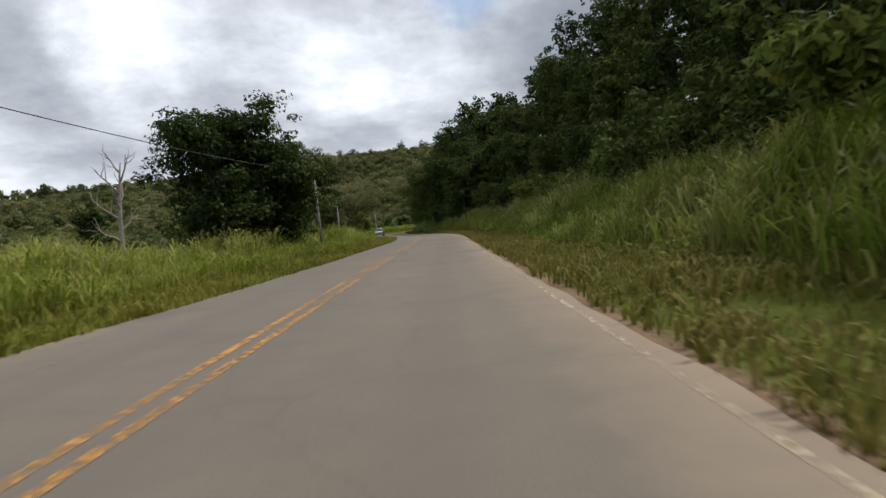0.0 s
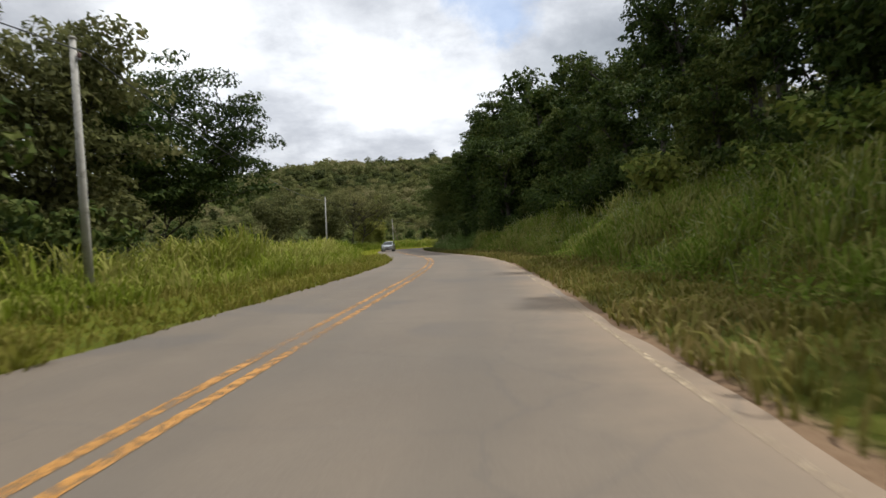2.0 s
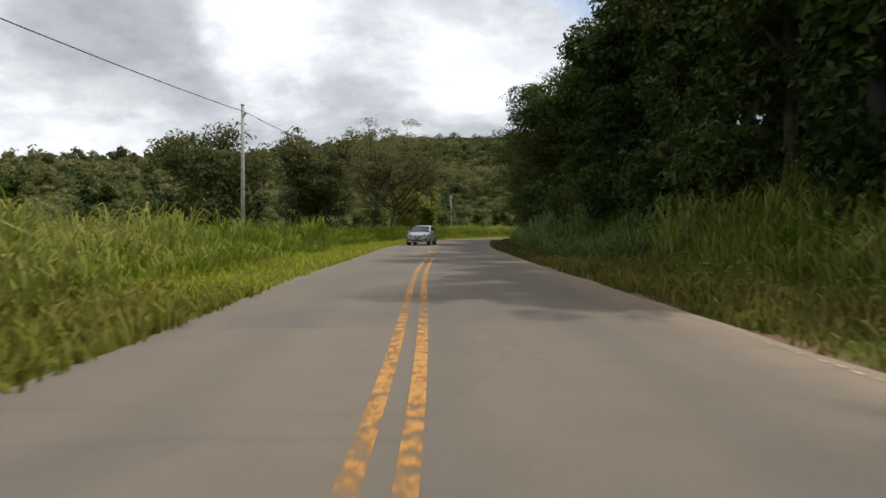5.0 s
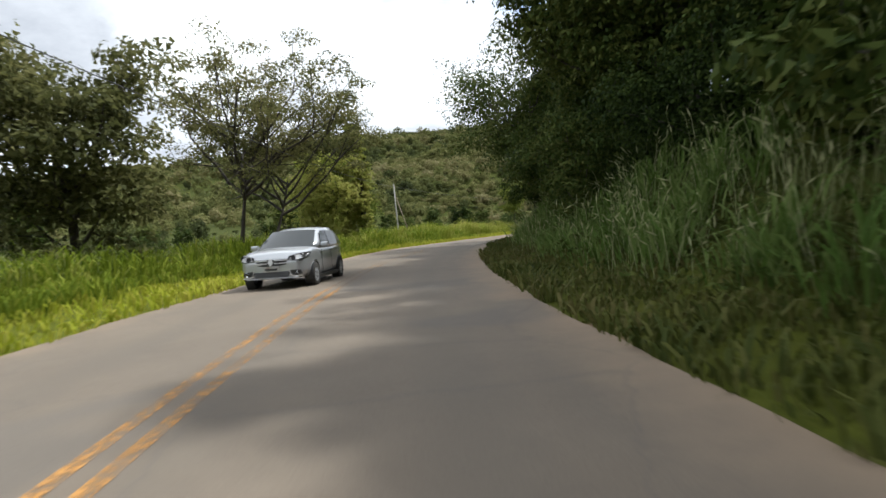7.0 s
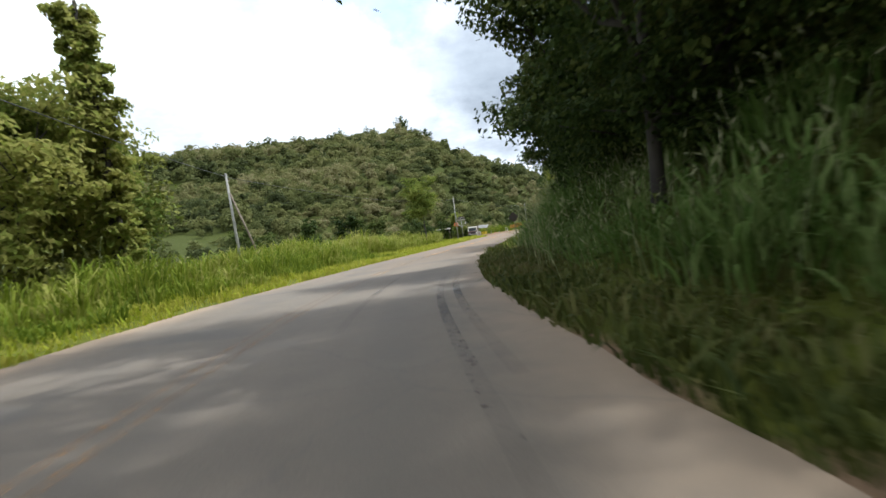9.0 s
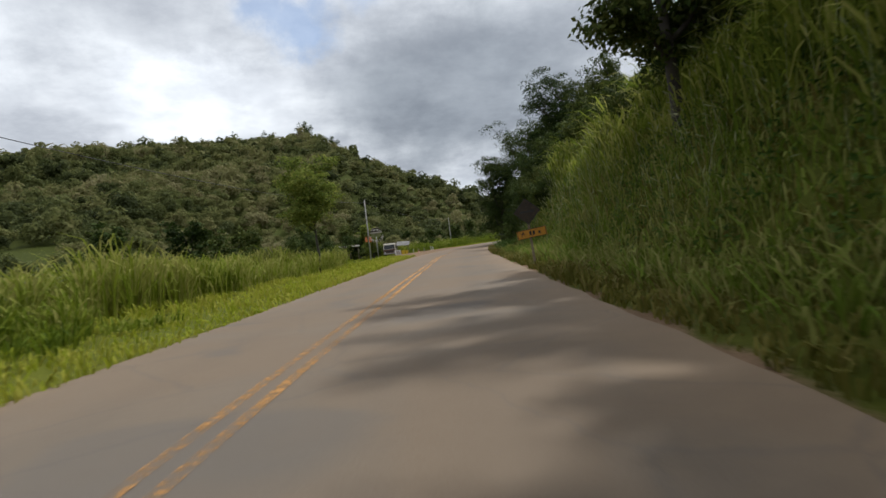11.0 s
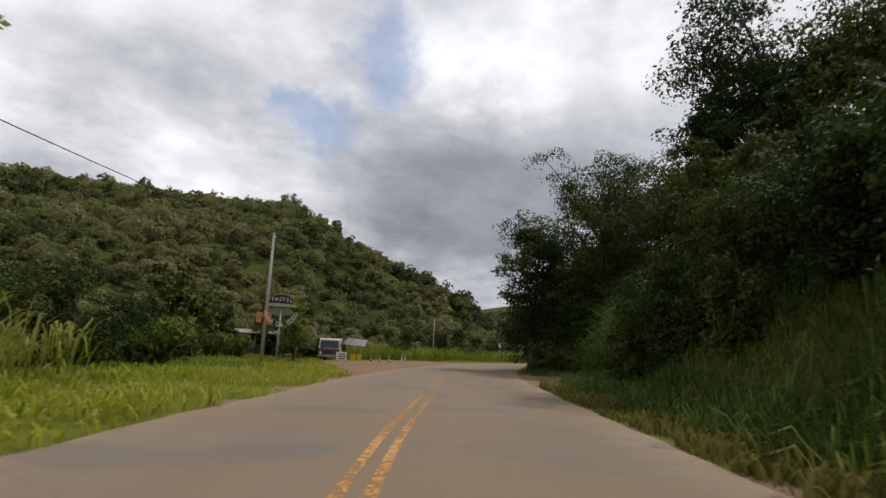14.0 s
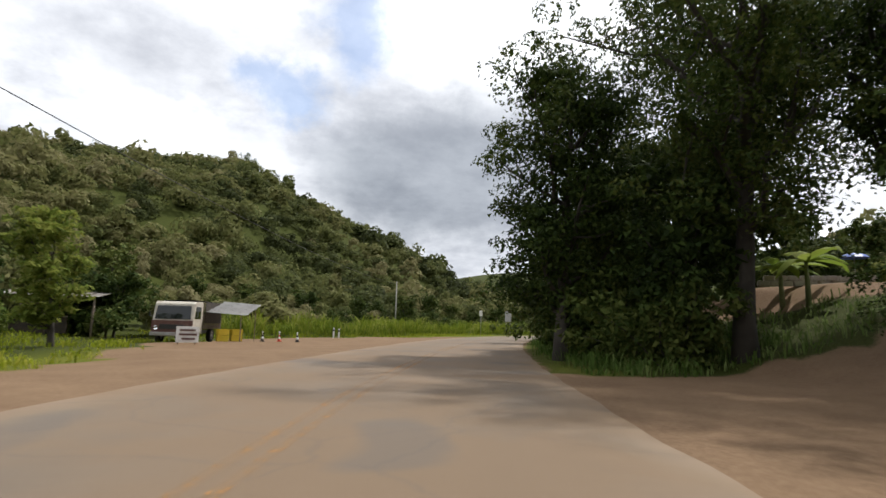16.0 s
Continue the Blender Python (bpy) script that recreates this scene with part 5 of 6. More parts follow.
    own(-2.4, 152.0, name="tree", seed=43, height=11.0, radius=4.4, trunk_h=2.6, n_leaf=28000, corners=4, leaf=(0.19, 0.12), clump=0.17, girth=0.13, limbs=13, label="large dark tree hanging over the grass bank")
    # the large tree at the farm track, and its neighbours
    own(26.6, 235.6, name="tree", seed=34, height=13.5, radius=7.0, trunk_h=5.0, n_leaf=30000, corners=3, leaf=(0.18, 0.15), clump=0.14, limbs=14, spread=0.8, girth=0.36, mat="leaf", label="large spreading tree with a thick dark trunk")
    own(23.5, 241.5, name="tree", seed=35, height=12.6, radius=4.6, trunk_h=1.6, n_leaf=34000, corners=3, leaf=(0.19, 0.16), clump=0.18, limbs=16, label="tall dense dark tree overhanging the road's edge")
    own(28.5, 248.0, name="tree", seed=36, height=9.0, radius=4.0, trunk_h=1.0, n_leaf=16000, corners=3, leaf=(0.26, 0.22), clump=0.2, label="dense dark tree beside the road")
    own(20.0, 215.4, name="tree", seed=37, height=10.4, radius=3.9, trunk_h=3.0, n_leaf=30000, corners=3, leaf=(0.18, 0.155), shape="flat", clump=0.16, label="wide flat-topped tree above the grass bank")
    own(25.4, 213.6, name="tree", seed=40, height=14.2, radius=4.8, trunk_h=2.4, n_leaf=26000, corners=3, leaf=(0.19, 0.16), clump=0.17, limbs=13, label="tall dark tree on the end of the bank")


def yard_trees():
    """Trees round the yard at the end of the farm track."""
    for x, y, kw in ((28.2, 226.2, dict(seed=51, height=13.6, radius=6.2, trunk_h=1.5, n_leaf=20000, leaf=(0.28, 0.20), clump=0.19, limbs=14, label="large dense tree above the farm track")),
                     (33.5, 242.0, dict(seed=52, height=13.5, radius=7.4, trunk_h=6.4, n_leaf=22000, leaf=(0.21, 0.16), clump=0.15, limbs=12, label="tall open tree behind the banana plants")),
                     (33.2, 234.8, dict(seed=54, height=13.2, radius=6.4, trunk_h=5.4, n_leaf=28000, leaf=(0.21, 0.16), clump=0.17, limbs=14, label="tall spreading tree beside the yard")),
                     (22.6, 217.4, dict(seed=53, height=15.0, radius=5.7, trunk_h=8.2, n_leaf=34000, leaf=(0.18, 0.15), clump=0.16, limbs=13, girth=0.26, label="tall open tree on the end of the bank"))):
        t = tree_template("tree", corners=3, **kw)
        t.matrix_world = pose(x, y, float(terrain(np.array([x]), np.array([y]))[0]) - 0.05, 0, 0, 30)


def banana_plant(x, y, size, seed):
    rng = np.random.default_rng(seed)
    z = float(terrain(np.array([x]), np.array([y]))[0])
    root = thing("banana_plant", pose(x, y, z - 0.05, 0, 0, seed * 70), "banana plant with broad drooping yellow-green leaves", "banana plant", "banana plants")
    part("stem", tube_bm([(0, 0, 0), (0.03, 0, size * 0.5), (0.05, 0.02, size)], [0.13, 0.10, 0.06], 10), MAT["green_paint"], root, smooth=True)
    for k in range(9):
        a = k * 2.4
        bm = bmesh.new()
        rows = []
        length, rise = rng.uniform(1.5, 2.1), rng.uniform(0.5, 1.2)
        for j in range(8):
            q = j / 7
            r = length * q
            h = size * 0.95 + rise * q * 1.6 - 1.5 * q * q * rng.uniform(0.9, 1.1)
            w = 0.30 * math.sin(math.pi * min(0.06 + q * 0.95, 1.0)) + 0.02
            c, s = math.cos(a), math.sin(a)
            rows.append([bm.verts.new((c * r - s * o, s * r + c * o, h - abs(o) * 0.35)) for o in (-w, 0, w)])
        for p, q in zip(rows, rows[1:]):
            for i in range(2):
                bm.faces.new((p[i], p[i + 1], q[i + 1], q[i]))
        part("leaf", bm, MAT["banana"], root, smooth=True)


lay_grass()
lay_weeds()
forest()
plant_trees()
yard_trees()
banana_plant(34.3, 239.6, 2.0, 1)
banana_plant(34.9, 241.4, 1.8, 2)


# ---- built things ----
def ground_z(x, y):
    return float(terrain(np.array([float(x)]), np.array([float(y)]))[0])


def lathe_bm(profile, seg=24, caps=True):
    """Turns (radius, height) pairs round the z axis."""
    rings = [[(r * math.cos(2 * math.pi * k / seg), r * math.sin(2 * math.pi * k / seg), h) for k in range(seg)] for r, h in profile]
    return loft_bm(rings, caps=caps)


def sheet_bm(pts, thick, n):
    """A plate with that outline, thickened along n."""
    bm = bmesh.new()
    n = Vector(n).normalized() * thick
    a = [bm.verts.new(Vector(p)) for p in pts]
    b = [bm.verts.new(Vector(p) + n) for p in pts]
    k = len(pts)
    bm.faces.new(a)
    bm.faces.new(b[::-1])
    for i in range(k):
        bm.faces.new((a[i], a[(i + 1) % k], b[(i + 1) % k], b[i]))
    return bm


def wheel(parent, at, r, w, rim_mat="steel"):
    side = Matrix.Translation(at) @ Matrix.Rotation(radians(90), 4, "Y")
    tyre = part("wheel", lathe_bm([(r * 0.66, -w / 2), (r * 0.93, -w / 2), (r, -w * 0.32), (r, w * 0.32), (r * 0.93, w / 2), (r * 0.66, w / 2)], 28, False), MAT["rubber"], parent, "dusty black tyre", True, side)
    s = 1 if at[0] > 0 else -1
    bm = lathe_bm([(r * 0.66, -w * 0.3), (r * 0.66, w * 0.46 * s), (r * 0.58, w * 0.42 * s), (r * 0.56, w * 0.1 * s)], 24)
    for k in range(5):
        a = 2 * math.pi * k / 5
        join(bm, box(r * 0.60, r * 0.17, 0.03, (0.32 * r * math.cos(a), 0.32 * r * math.sin(a), s * w * 0.36), 0.008, turn=Matrix.Rotation(a, 4, "Z")))
    join(bm, lathe_bm([(0.01, s * w * 0.40), (r * 0.15, s * w * 0.40), (r * 0.15, s * w * 0.2), (0.01, s * w * 0.2)], 12))
    part("rim", bm, MAT[rim_mat], tyre, "silver alloy rim", False, side)
    return tyre


def hatchback(m):
    """A silver five-door hatchback; its front looks along +y."""
    car = thing("car", m, "silver hatchback car on the opposite lane of the road", "car")
    # stations along the car: y, half width, sill height, waist, shoulder, deck edge, deck middle
    st = [(-2.02, 0.62, 0.42, 0.62, 0.84, 0.90, 0.93), (-1.96, 0.75, 0.32, 0.62, 0.90, 0.96, 0.99), (-1.70, 0.83, 0.24, 0.62, 0.94, 0.99, 1.02),
          (-1.10, 0.865, 0.20, 0.62, 0.95, 0.99, 1.01), (-0.30, 0.865, 0.19, 0.60, 0.92, 0.96, 0.98), (0.50, 0.865, 0.19, 0.60, 0.91, 0.96, 0.99),
          (0.95, 0.865, 0.20, 0.62, 0.92, 0.99, 1.02), (1.35, 0.860, 0.22, 0.64, 0.89, 0.96, 1.00), (1.65, 0.845, 0.23, 0.63, 0.85, 0.92, 0.96),
          (1.86, 0.81, 0.24, 0.60, 0.80, 0.88, 0.915), (1.98, 0.755, 0.25, 0.57, 0.75, 0.83, 0.86), (2.05, 0.67, 0.27, 0.53, 0.69, 0.75, 0.77), (2.075, 0.56, 0.31, 0.50, 0.62, 0.67, 0.68)]
    rings = []
    for y, w, z0, z1, z2, z3, z4 in st:
        half = [(w * 0.80, z0), (w * 0.97, z0 + 0.07), (w, z1), (w * 0.985, z2), (w * 0.90, z3), (w * 0.55, z4), (0.0, z4 + 0.012)]
        rings.append([(x, y, z) for x, z in half] + [(-x, y, z) for x, z in half[-2::-1]])
    body = part("body", loft_bm(rings), MAT["silver"], car, smooth=True)
    bev = body.modifiers.new("round", "SUBSURF")
    bev.levels = bev.render_levels = 1
    # cabin above the waist: rings from the belt to the roof
    cab = []
    for z, yr, yf, w, c in ((0.93, -1.93, 1.04, 0.815, 0.10), (1.10, -1.88, 0.74, 0.775, 0.12), (1.30, -1.78, 0.40, 0.70, 0.14), (1.43, -1.66, 0.16, 0.635, 0.18), (1.49, -1.52, -0.02, 0.57, 0.20), (1.525, -1.15, -0.35, 0.40, 0.2)):
        cab.append([(-w + c, yr, z), (w - c, yr, z), (w, yr + c * 1.5, z), (w, 0.5 * (yr + yf), z), (w, yf - c * 2.6, z), (w - c, yf - c * 0.5, z), (0, yf, z), (-w + c, yf - c * 0.5, z), (-w, yf - c * 2.6, z), (-w, 0.5 * (yr + yf), z), (-w, yr + c * 1.5, z)])
    part("cabin", loft_bm(cab), MAT["silver"], body, smooth=True)
    pane = [[(x * (0.74 - 0.15 * q), 1.075 - 0.115 * x * x - 0.82 * q, 1.005 + 0.44 * q - 0.02 * x * x) for x in np.linspace(-1, 1, 9)] for q in np.linspace(0, 1, 5)]
    part("windscreen", loft_bm(pane, False, False), MAT["glass"], body, "dark tinted windscreen", True)
    part("rear_window", sheet_bm([(-0.62, -1.935, 1.02), (0.62, -1.935, 1.02), (0.52, -1.72, 1.39), (-0.52, -1.72, 1.39)], 0.012, (0, -1, 0.4)), MAT["glass"], body, "dark tinted rear window")
    for s in (1, -1):
        part("front_side_window", sheet_bm([(s * 0.822, 0.62, 0.985), (s * 0.822, -0.32, 0.985), (s * 0.662, -0.36, 1.40), (s * 0.665, 0.02, 1.39)], 0.010 , (s, 0, 0.35)), MAT["glass"], body, "dark side window")
        part("back_side_window", sheet_bm([(s * 0.822, -0.40, 0.985), (s * 0.818, -1.25, 1.00), (s * 0.700, -1.42, 1.30), (s * 0.662, -1.10, 1.39), (s * 0.662, -0.44, 1.40)], 0.010, (s, 0, 0.35)), MAT["glass"], body, "dark side window")
        rim = [(0.40, 2.088, 0.700), (0.64, 2.070, 0.690), (0.775, 1.985, 0.725), (0.872, 1.70, 0.815), (0.862, 1.56, 0.872), (0.765, 1.88, 0.872), (0.62, 2.000, 0.845), (0.44, 2.055, 0.800)]
        deep = [(x * 0.86, y - 0.13, z) for x, y, z in rim]
        mid = [sum(p[k] for p in rim) / len(rim) for k in range(3)]
        house = part("headlight_housing", loft_bm([[(s * x, y, z) for x, y, z in ring] for ring in (deep, rim)], caps=True), MAT["black"], body, "dark headlight housing")
        face = [tuple(mid[k] + (p[k] - mid[k]) * 0.80 for k in range(3)) for p in rim]
        part("reflector", loft_bm([[(s * (x + 0.004), y + o, z + 0.004) for x, y, z in face] for o in (0.0, 0.022)]), MAT["trim_metal"], house, "bright faceted reflector")
        for x, y, z, r in ((0.55, 2.058, 0.765, 0.055), (0.74, 1.965, 0.800, 0.045)):
            part("lamp_bowl", lathe_bm([(0.01, 0.0), (r * 0.7, 0.008), (r, 0.03), (r * 1.08, 0.03), (r * 1.1, 0.0)], 16), MAT["black"], house, "round dark lamp bowl", True, Matrix.Translation((s * x, y, z)) @ Matrix.Rotation(radians(-90), 4, "X") @ Matrix.Rotation(radians(-s * 35 if x > 0.6 else -s * 10), 4, "Y"))
        part("fog_lamp", lathe_bm([(0.01, 0.03), (0.055, 0.03), (0.065, 0.0)], 14), MAT["lens"], body, "round fog lamp", True, Matrix.Translation((s * 0.60, 2.062, 0.41)) @ Matrix.Rotation(radians(-90), 4, "X"))
        part("door_mirror", box(0.20, 0.11, 0.13, (s * 0.94, 0.60, 1.02), 0.04), MAT["silver"], body, smooth=True)
        for y in (-0.28, -1.12):
            part("door_handle", box(0.03, 0.16, 0.03, (s * 0.872, y, 0.80), 0.01), MAT["silver"], body)
        for y in (0.62, -0.36, -1.22):
            part("door_seam", box(0.006, 0.010, 0.58, (s * 0.864, y, 0.60), 0.0), MAT["black"], body)
        part("sill", box(0.05, 2.2, 0.10, (s * 0.84, 0.05, 0.21), 0.02), MAT["black"], body)
        for y in (1.28, -1.30):
            bm = lathe_bm([(0.345, -0.11), (0.345, 0.11), (0.30, 0.11), (0.30, -0.11)], 26, False)
            part("wheel_arch", bm, MAT["black"], body, "black wheel arch", False, Matrix.Translation((s * 0.762, y, 0.31)) @ Matrix.Rotation(radians(90), 4, "Y"))
            wheel(car, (s * 0.79, y, 0.30), 0.30, 0.19, "silver")
    part("grille", loft_bm([[(-0.52, y - 0.09, 0.745), (-0.20, y, 0.735), (0.20, y, 0.735), (0.52, y - 0.09, 0.745), (0.46, y - 0.07, 0.625), (0.18, y + 0.02, 0.585), (-0.18, y + 0.02, 0.585), (-0.46, y - 0.07, 0.625)] for y in (1.98, 2.112)]), MAT["black"], body, "black grille")
    for s in (1, -1):
        for k, z in enumerate((0.715, 0.645)):
            part("grille_bar", loft_bm([[(s * x, yy + o, z + dz) for o, dz in ((0, -0.011), (0.022, -0.009), (0.022, 0.009), (0, 0.011))] for x, yy in ((0.09, 2.112), (0.30, 2.088), (0.47 - 0.05 * k, 2.042))]), MAT["trim_metal"], body, "chrome grille bar")
        part("fog_lamp_pod", loft_bm([[(s * 0.46, y, 0.47), (s * 0.70, y - 0.05, 0.46), (s * 0.73, y - 0.07, 0.36), (s * 0.50, y, 0.33)] for y in (1.95, 2.090)]), MAT["black"], body, "black fog lamp surround")
        part("bumper_blade", loft_bm([[(s * x, yy + o, z + dz) for o, dz in ((0, -0.014), (0.02, -0.012), (0.02, 0.012), (0, 0.014))] for x, yy, z in ((0.44, 2.085, 0.485), (0.46, 2.090, 0.36), (0.56, 2.075, 0.315), (0.73, 2.005, 0.315))]), MAT["trim_metal"], body, "bright bumper trim")
    part("badge", sheet_bm([(0, 2.105, 0.785), (0.070, 2.110, 0.675), (0, 2.115, 0.570), (-0.070, 2.110, 0.675)], 0.030, (0, 1, 0)), MAT["trim_metal"], body, "plain bright diamond badge")
    part("air_intake", loft_bm([[(-0.46, y - 0.02, 0.44), (0.46, y - 0.02, 0.44), (0.40, y, 0.315), (-0.40, y, 0.315)] for y in (1.98, 2.108)]), MAT["black"], body, "black lower air intake")
    part("lip", box(1.28, 0.10, 0.03, (0, 2.04, 0.285), 0.012), MAT["silver"], body)
    plate = part("number_plate", box(0.40, 0.015, 0.13, (0, 2.108, 0.505), 0.004), MAT["steel"], body, "grey number plate with a plain bar")
    part("plate_bar", box(0.30, 0.006, 0.05, (0, 2.119, 0.50), 0), MAT["black"], plate)
    return car


def utility_pole(x, y, h, lean=(0, 0), strut=False):
    z = ground_z(x, y)
    p = thing("utility_pole", pose(x, y, z, lean[0], lean[1], 0), "slender pale concrete utility pole in the roadside grass", "utility pole", "utility poles")
    part("shaft", tube_bm([(0, 0, -0.4), (0, 0, h * 0.5), (0, 0, h)], [0.105, 0.09, 0.07], 12), MAT["concrete"], p, smooth=True)
    part("cap", lathe_bm([(0.09, h), (0.10, h + 0.02), (0.06, h + 0.06), (0.01, h + 0.07)], 12), MAT["concrete"], p, smooth=True)
    ins = part("insulator", lathe_bm([(0.02, 0), (0.05, 0.02), (0.03, 0.05), (0.055, 0.08), (0.03, 0.12), (0.01, 0.14)], 12), MAT["maroon"], p, "brown ceramic insulator", True, Matrix.Translation((0.13, 0, h - 0.45)))
    part("bracket", box(0.16, 0.05, 0.04, (0.08, 0, h - 0.46), 0.008), MAT["steel"], ins)
    if strut:
        part("strut", tube_bm([(1.6, 0.3, -0.3), (0.8, 0.15, h * 0.42), (0.05, 0, h * 0.82)], [0.07, 0.065, 0.06], 10), MAT["wood"], p, "leaning timber strut", True)
    return Vector((x + 0.13, y, z + h - 0.32))


def cable(a, b, sag):
    pts = []
    for i in range(25):
        q = i / 24
        p = a.lerp(b, q)
        p.z -= sag * 4 * q * (1 - q)
        pts.append(p)
    cb = thing("power_cable", Matrix(), "thin dark power cable hung between utility poles", "cable", "power cables")
    part("strand", tube_bm(pts, [0.016] * 25, 5), MAT["wire"], cb, smooth=True)


def letters(text, parent, size, place_of, material):
    """Single letters, each put by its own pose."""
    for i, ch in enumerate(text):
        if ch == " ":
            continue
        cu = bpy.data.curves.new("letter", "FONT")
        cu.body, cu.size, cu.extrude, cu.align_x, cu.align_y = ch, size, 0.012, "CENTER", "CENTER"
        cu.materials.append(material)
        ob = new("letter", cu)
        ob.parent = parent
        ob.matrix_local = place_of(i)


def stall_sign(x, y):
    z = ground_z(x, y)
    s = thing("snack_sign", pose(x, y, z, 0, 0, 8), "round iron snack stall sign with white letters on a pole", "sign")
    part("post", tube_bm([(0, 0, -0.3), (0, 0, 3.3)], [0.05, 0.045], 10), MAT["steel"], s, smooth=True)
    c = Vector((0, -0.06, 3.10))

    def arc(r, a0, a1, n=20, t=0.025):
        return tube_bm([c + Vector((r * math.cos(radians(a)), 0, r * math.sin(radians(a)))) for a in np.linspace(a0, a1, n)], [t] * n, 6)

    part("ring", join(arc(0.98, 195, 345), arc(0.66, 192, 348)), MAT["wood"], s, "rusty iron ring", True)
    part("arch", arc(0.80, 25, 155), MAT["wood"], s, "rusty iron arch", True)
    board = part("board", loft_bm([[(c.x + 0.62 * math.cos(a), c.y + o, c.z + 0.30 * math.sin(a) - 0.08) for a in np.linspace(0, 2 * math.pi, 24, endpoint=False)] for o in (0.03, 0.06)]), MAT["green_paint"], s, "faded green oval board")
    part("pastry", loft_bm([[(c.x + 0.74 * u, c.y - 0.05 + o, c.z + 0.20 + v) for u, v in ((-1, -0.07), (1, -0.07), (1, 0.07), (0.5, 0.10), (-0.5, 0.10), (-1, 0.07))] for o in (0.0, 0.06)]), MAT["tin"], s, "pale bar-shaped panel")
    part("plate", sheet_bm([c + Vector(p) for p in ((-0.55, 0.03, 0.30), (0.55, 0.03, 0.30), (0.66, 0.03, 0.52), (0.34, 0.03, 0.76), (-0.34, 0.03, 0.76), (-0.66, 0.03, 0.52))], 0.03, (0, 1, 0)), MAT["dark_brown"], s, "dark arched plate")
    up = Matrix.Rotation(radians(90), 4, "X")

    def lower(i):
        a = radians(198 + i * (144 / 11))
        return Matrix.Translation(c + Vector((0.82 * math.cos(a), -0.03, 0.82 * math.sin(a)))) @ Matrix.Rotation(-(a - radians(270)), 4, "Y") @ up

    letters("ÁGUA DE COCO", s, 0.30, lower, MAT["white"])
    letters("PASTEL", s, 0.28, lambda i: Matrix.Translation(c + Vector((-0.47 + 0.19 * i, -0.03, 0.47 + 0.05 * math.sin(math.pi * (i + 0.5) / 6)))) @ up, MAT["white"])
    return board


def warning_sign(x, y, turn):
    z = ground_z(x, y)
    s = thing("warning_sign", pose(x, y, z, 0, -3, turn), "very dark diamond warning sign above an amber plate", "road sign")
    part("post", box(0.07, 0.07, 2.6, (0, 0.05, 1.0), 0.01), MAT["wood"], s)
    h = 0.62
    d = part("diamond", sheet_bm([(0, 0, 1.92 - h / 1.414 * 1.414 * 0.72), (0.45, 0, 1.88), (0, 0, 2.33), (-0.45, 0, 1.88)], 0.012, (0, -1, 0)), MAT["dark_brown"], s, "very dark diamond plate")
    part("border", join(join(box(0.62, 0.006, 0.018, (0.215, -0.016, 1.665), turn=Matrix.Rotation(radians(-45), 4, "Y")), box(0.62, 0.006, 0.018, (-0.215, -0.016, 1.665), turn=Matrix.Rotation(radians(45), 4, "Y"))),
                        join(box(0.58, 0.006, 0.018, (0.215, -0.016, 2.095), turn=Matrix.Rotation(radians(45), 4, "Y")), box(0.58, 0.006, 0.018, (-0.215, -0.016, 2.095), turn=Matrix.Rotation(radians(-45), 4, "Y")))), MAT["black"], d)
    part("symbol", box(0.46, 0.006, 0.07, (0, -0.017, 1.88), 0.0), MAT["black"], d, "black bar symbol")
    pl = part("plate", box(0.98, 0.012, 0.30, (0.05, -0.01, 1.16), 0.004, turn=Matrix.Rotation(radians(-3), 4, "Y")), MAT["amber"], s, "amber distance plate with a dark border")
    for sx, sz, at in ((0.96, 0.018, (0.05, -0.02, 1.30)), (0.96, 0.018, (0.05, -0.02, 1.02)), (0.018, 0.28, (-0.42, -0.02, 1.16)), (0.018, 0.28, (0.52, -0.02, 1.16))):
        part("border", box(sx, 0.006, sz, at, 0, turn=Matrix.Rotation(radians(-3), 4, "Y")), MAT["black"], pl)
    letters("A", pl, 0.20, lambda i: Matrix.Translation((-0.24, -0.022, 1.16)) @ Matrix.Rotation(radians(90), 4, "X"), MAT["black"])
    for k, xx in enumerate((0.0, 0.11, 0.30)):
        part("text_bar", box(0.07, 0.006, 0.13 if k < 2 else 0.08, (xx, -0.021, 1.165), 0), MAT["black"], pl)


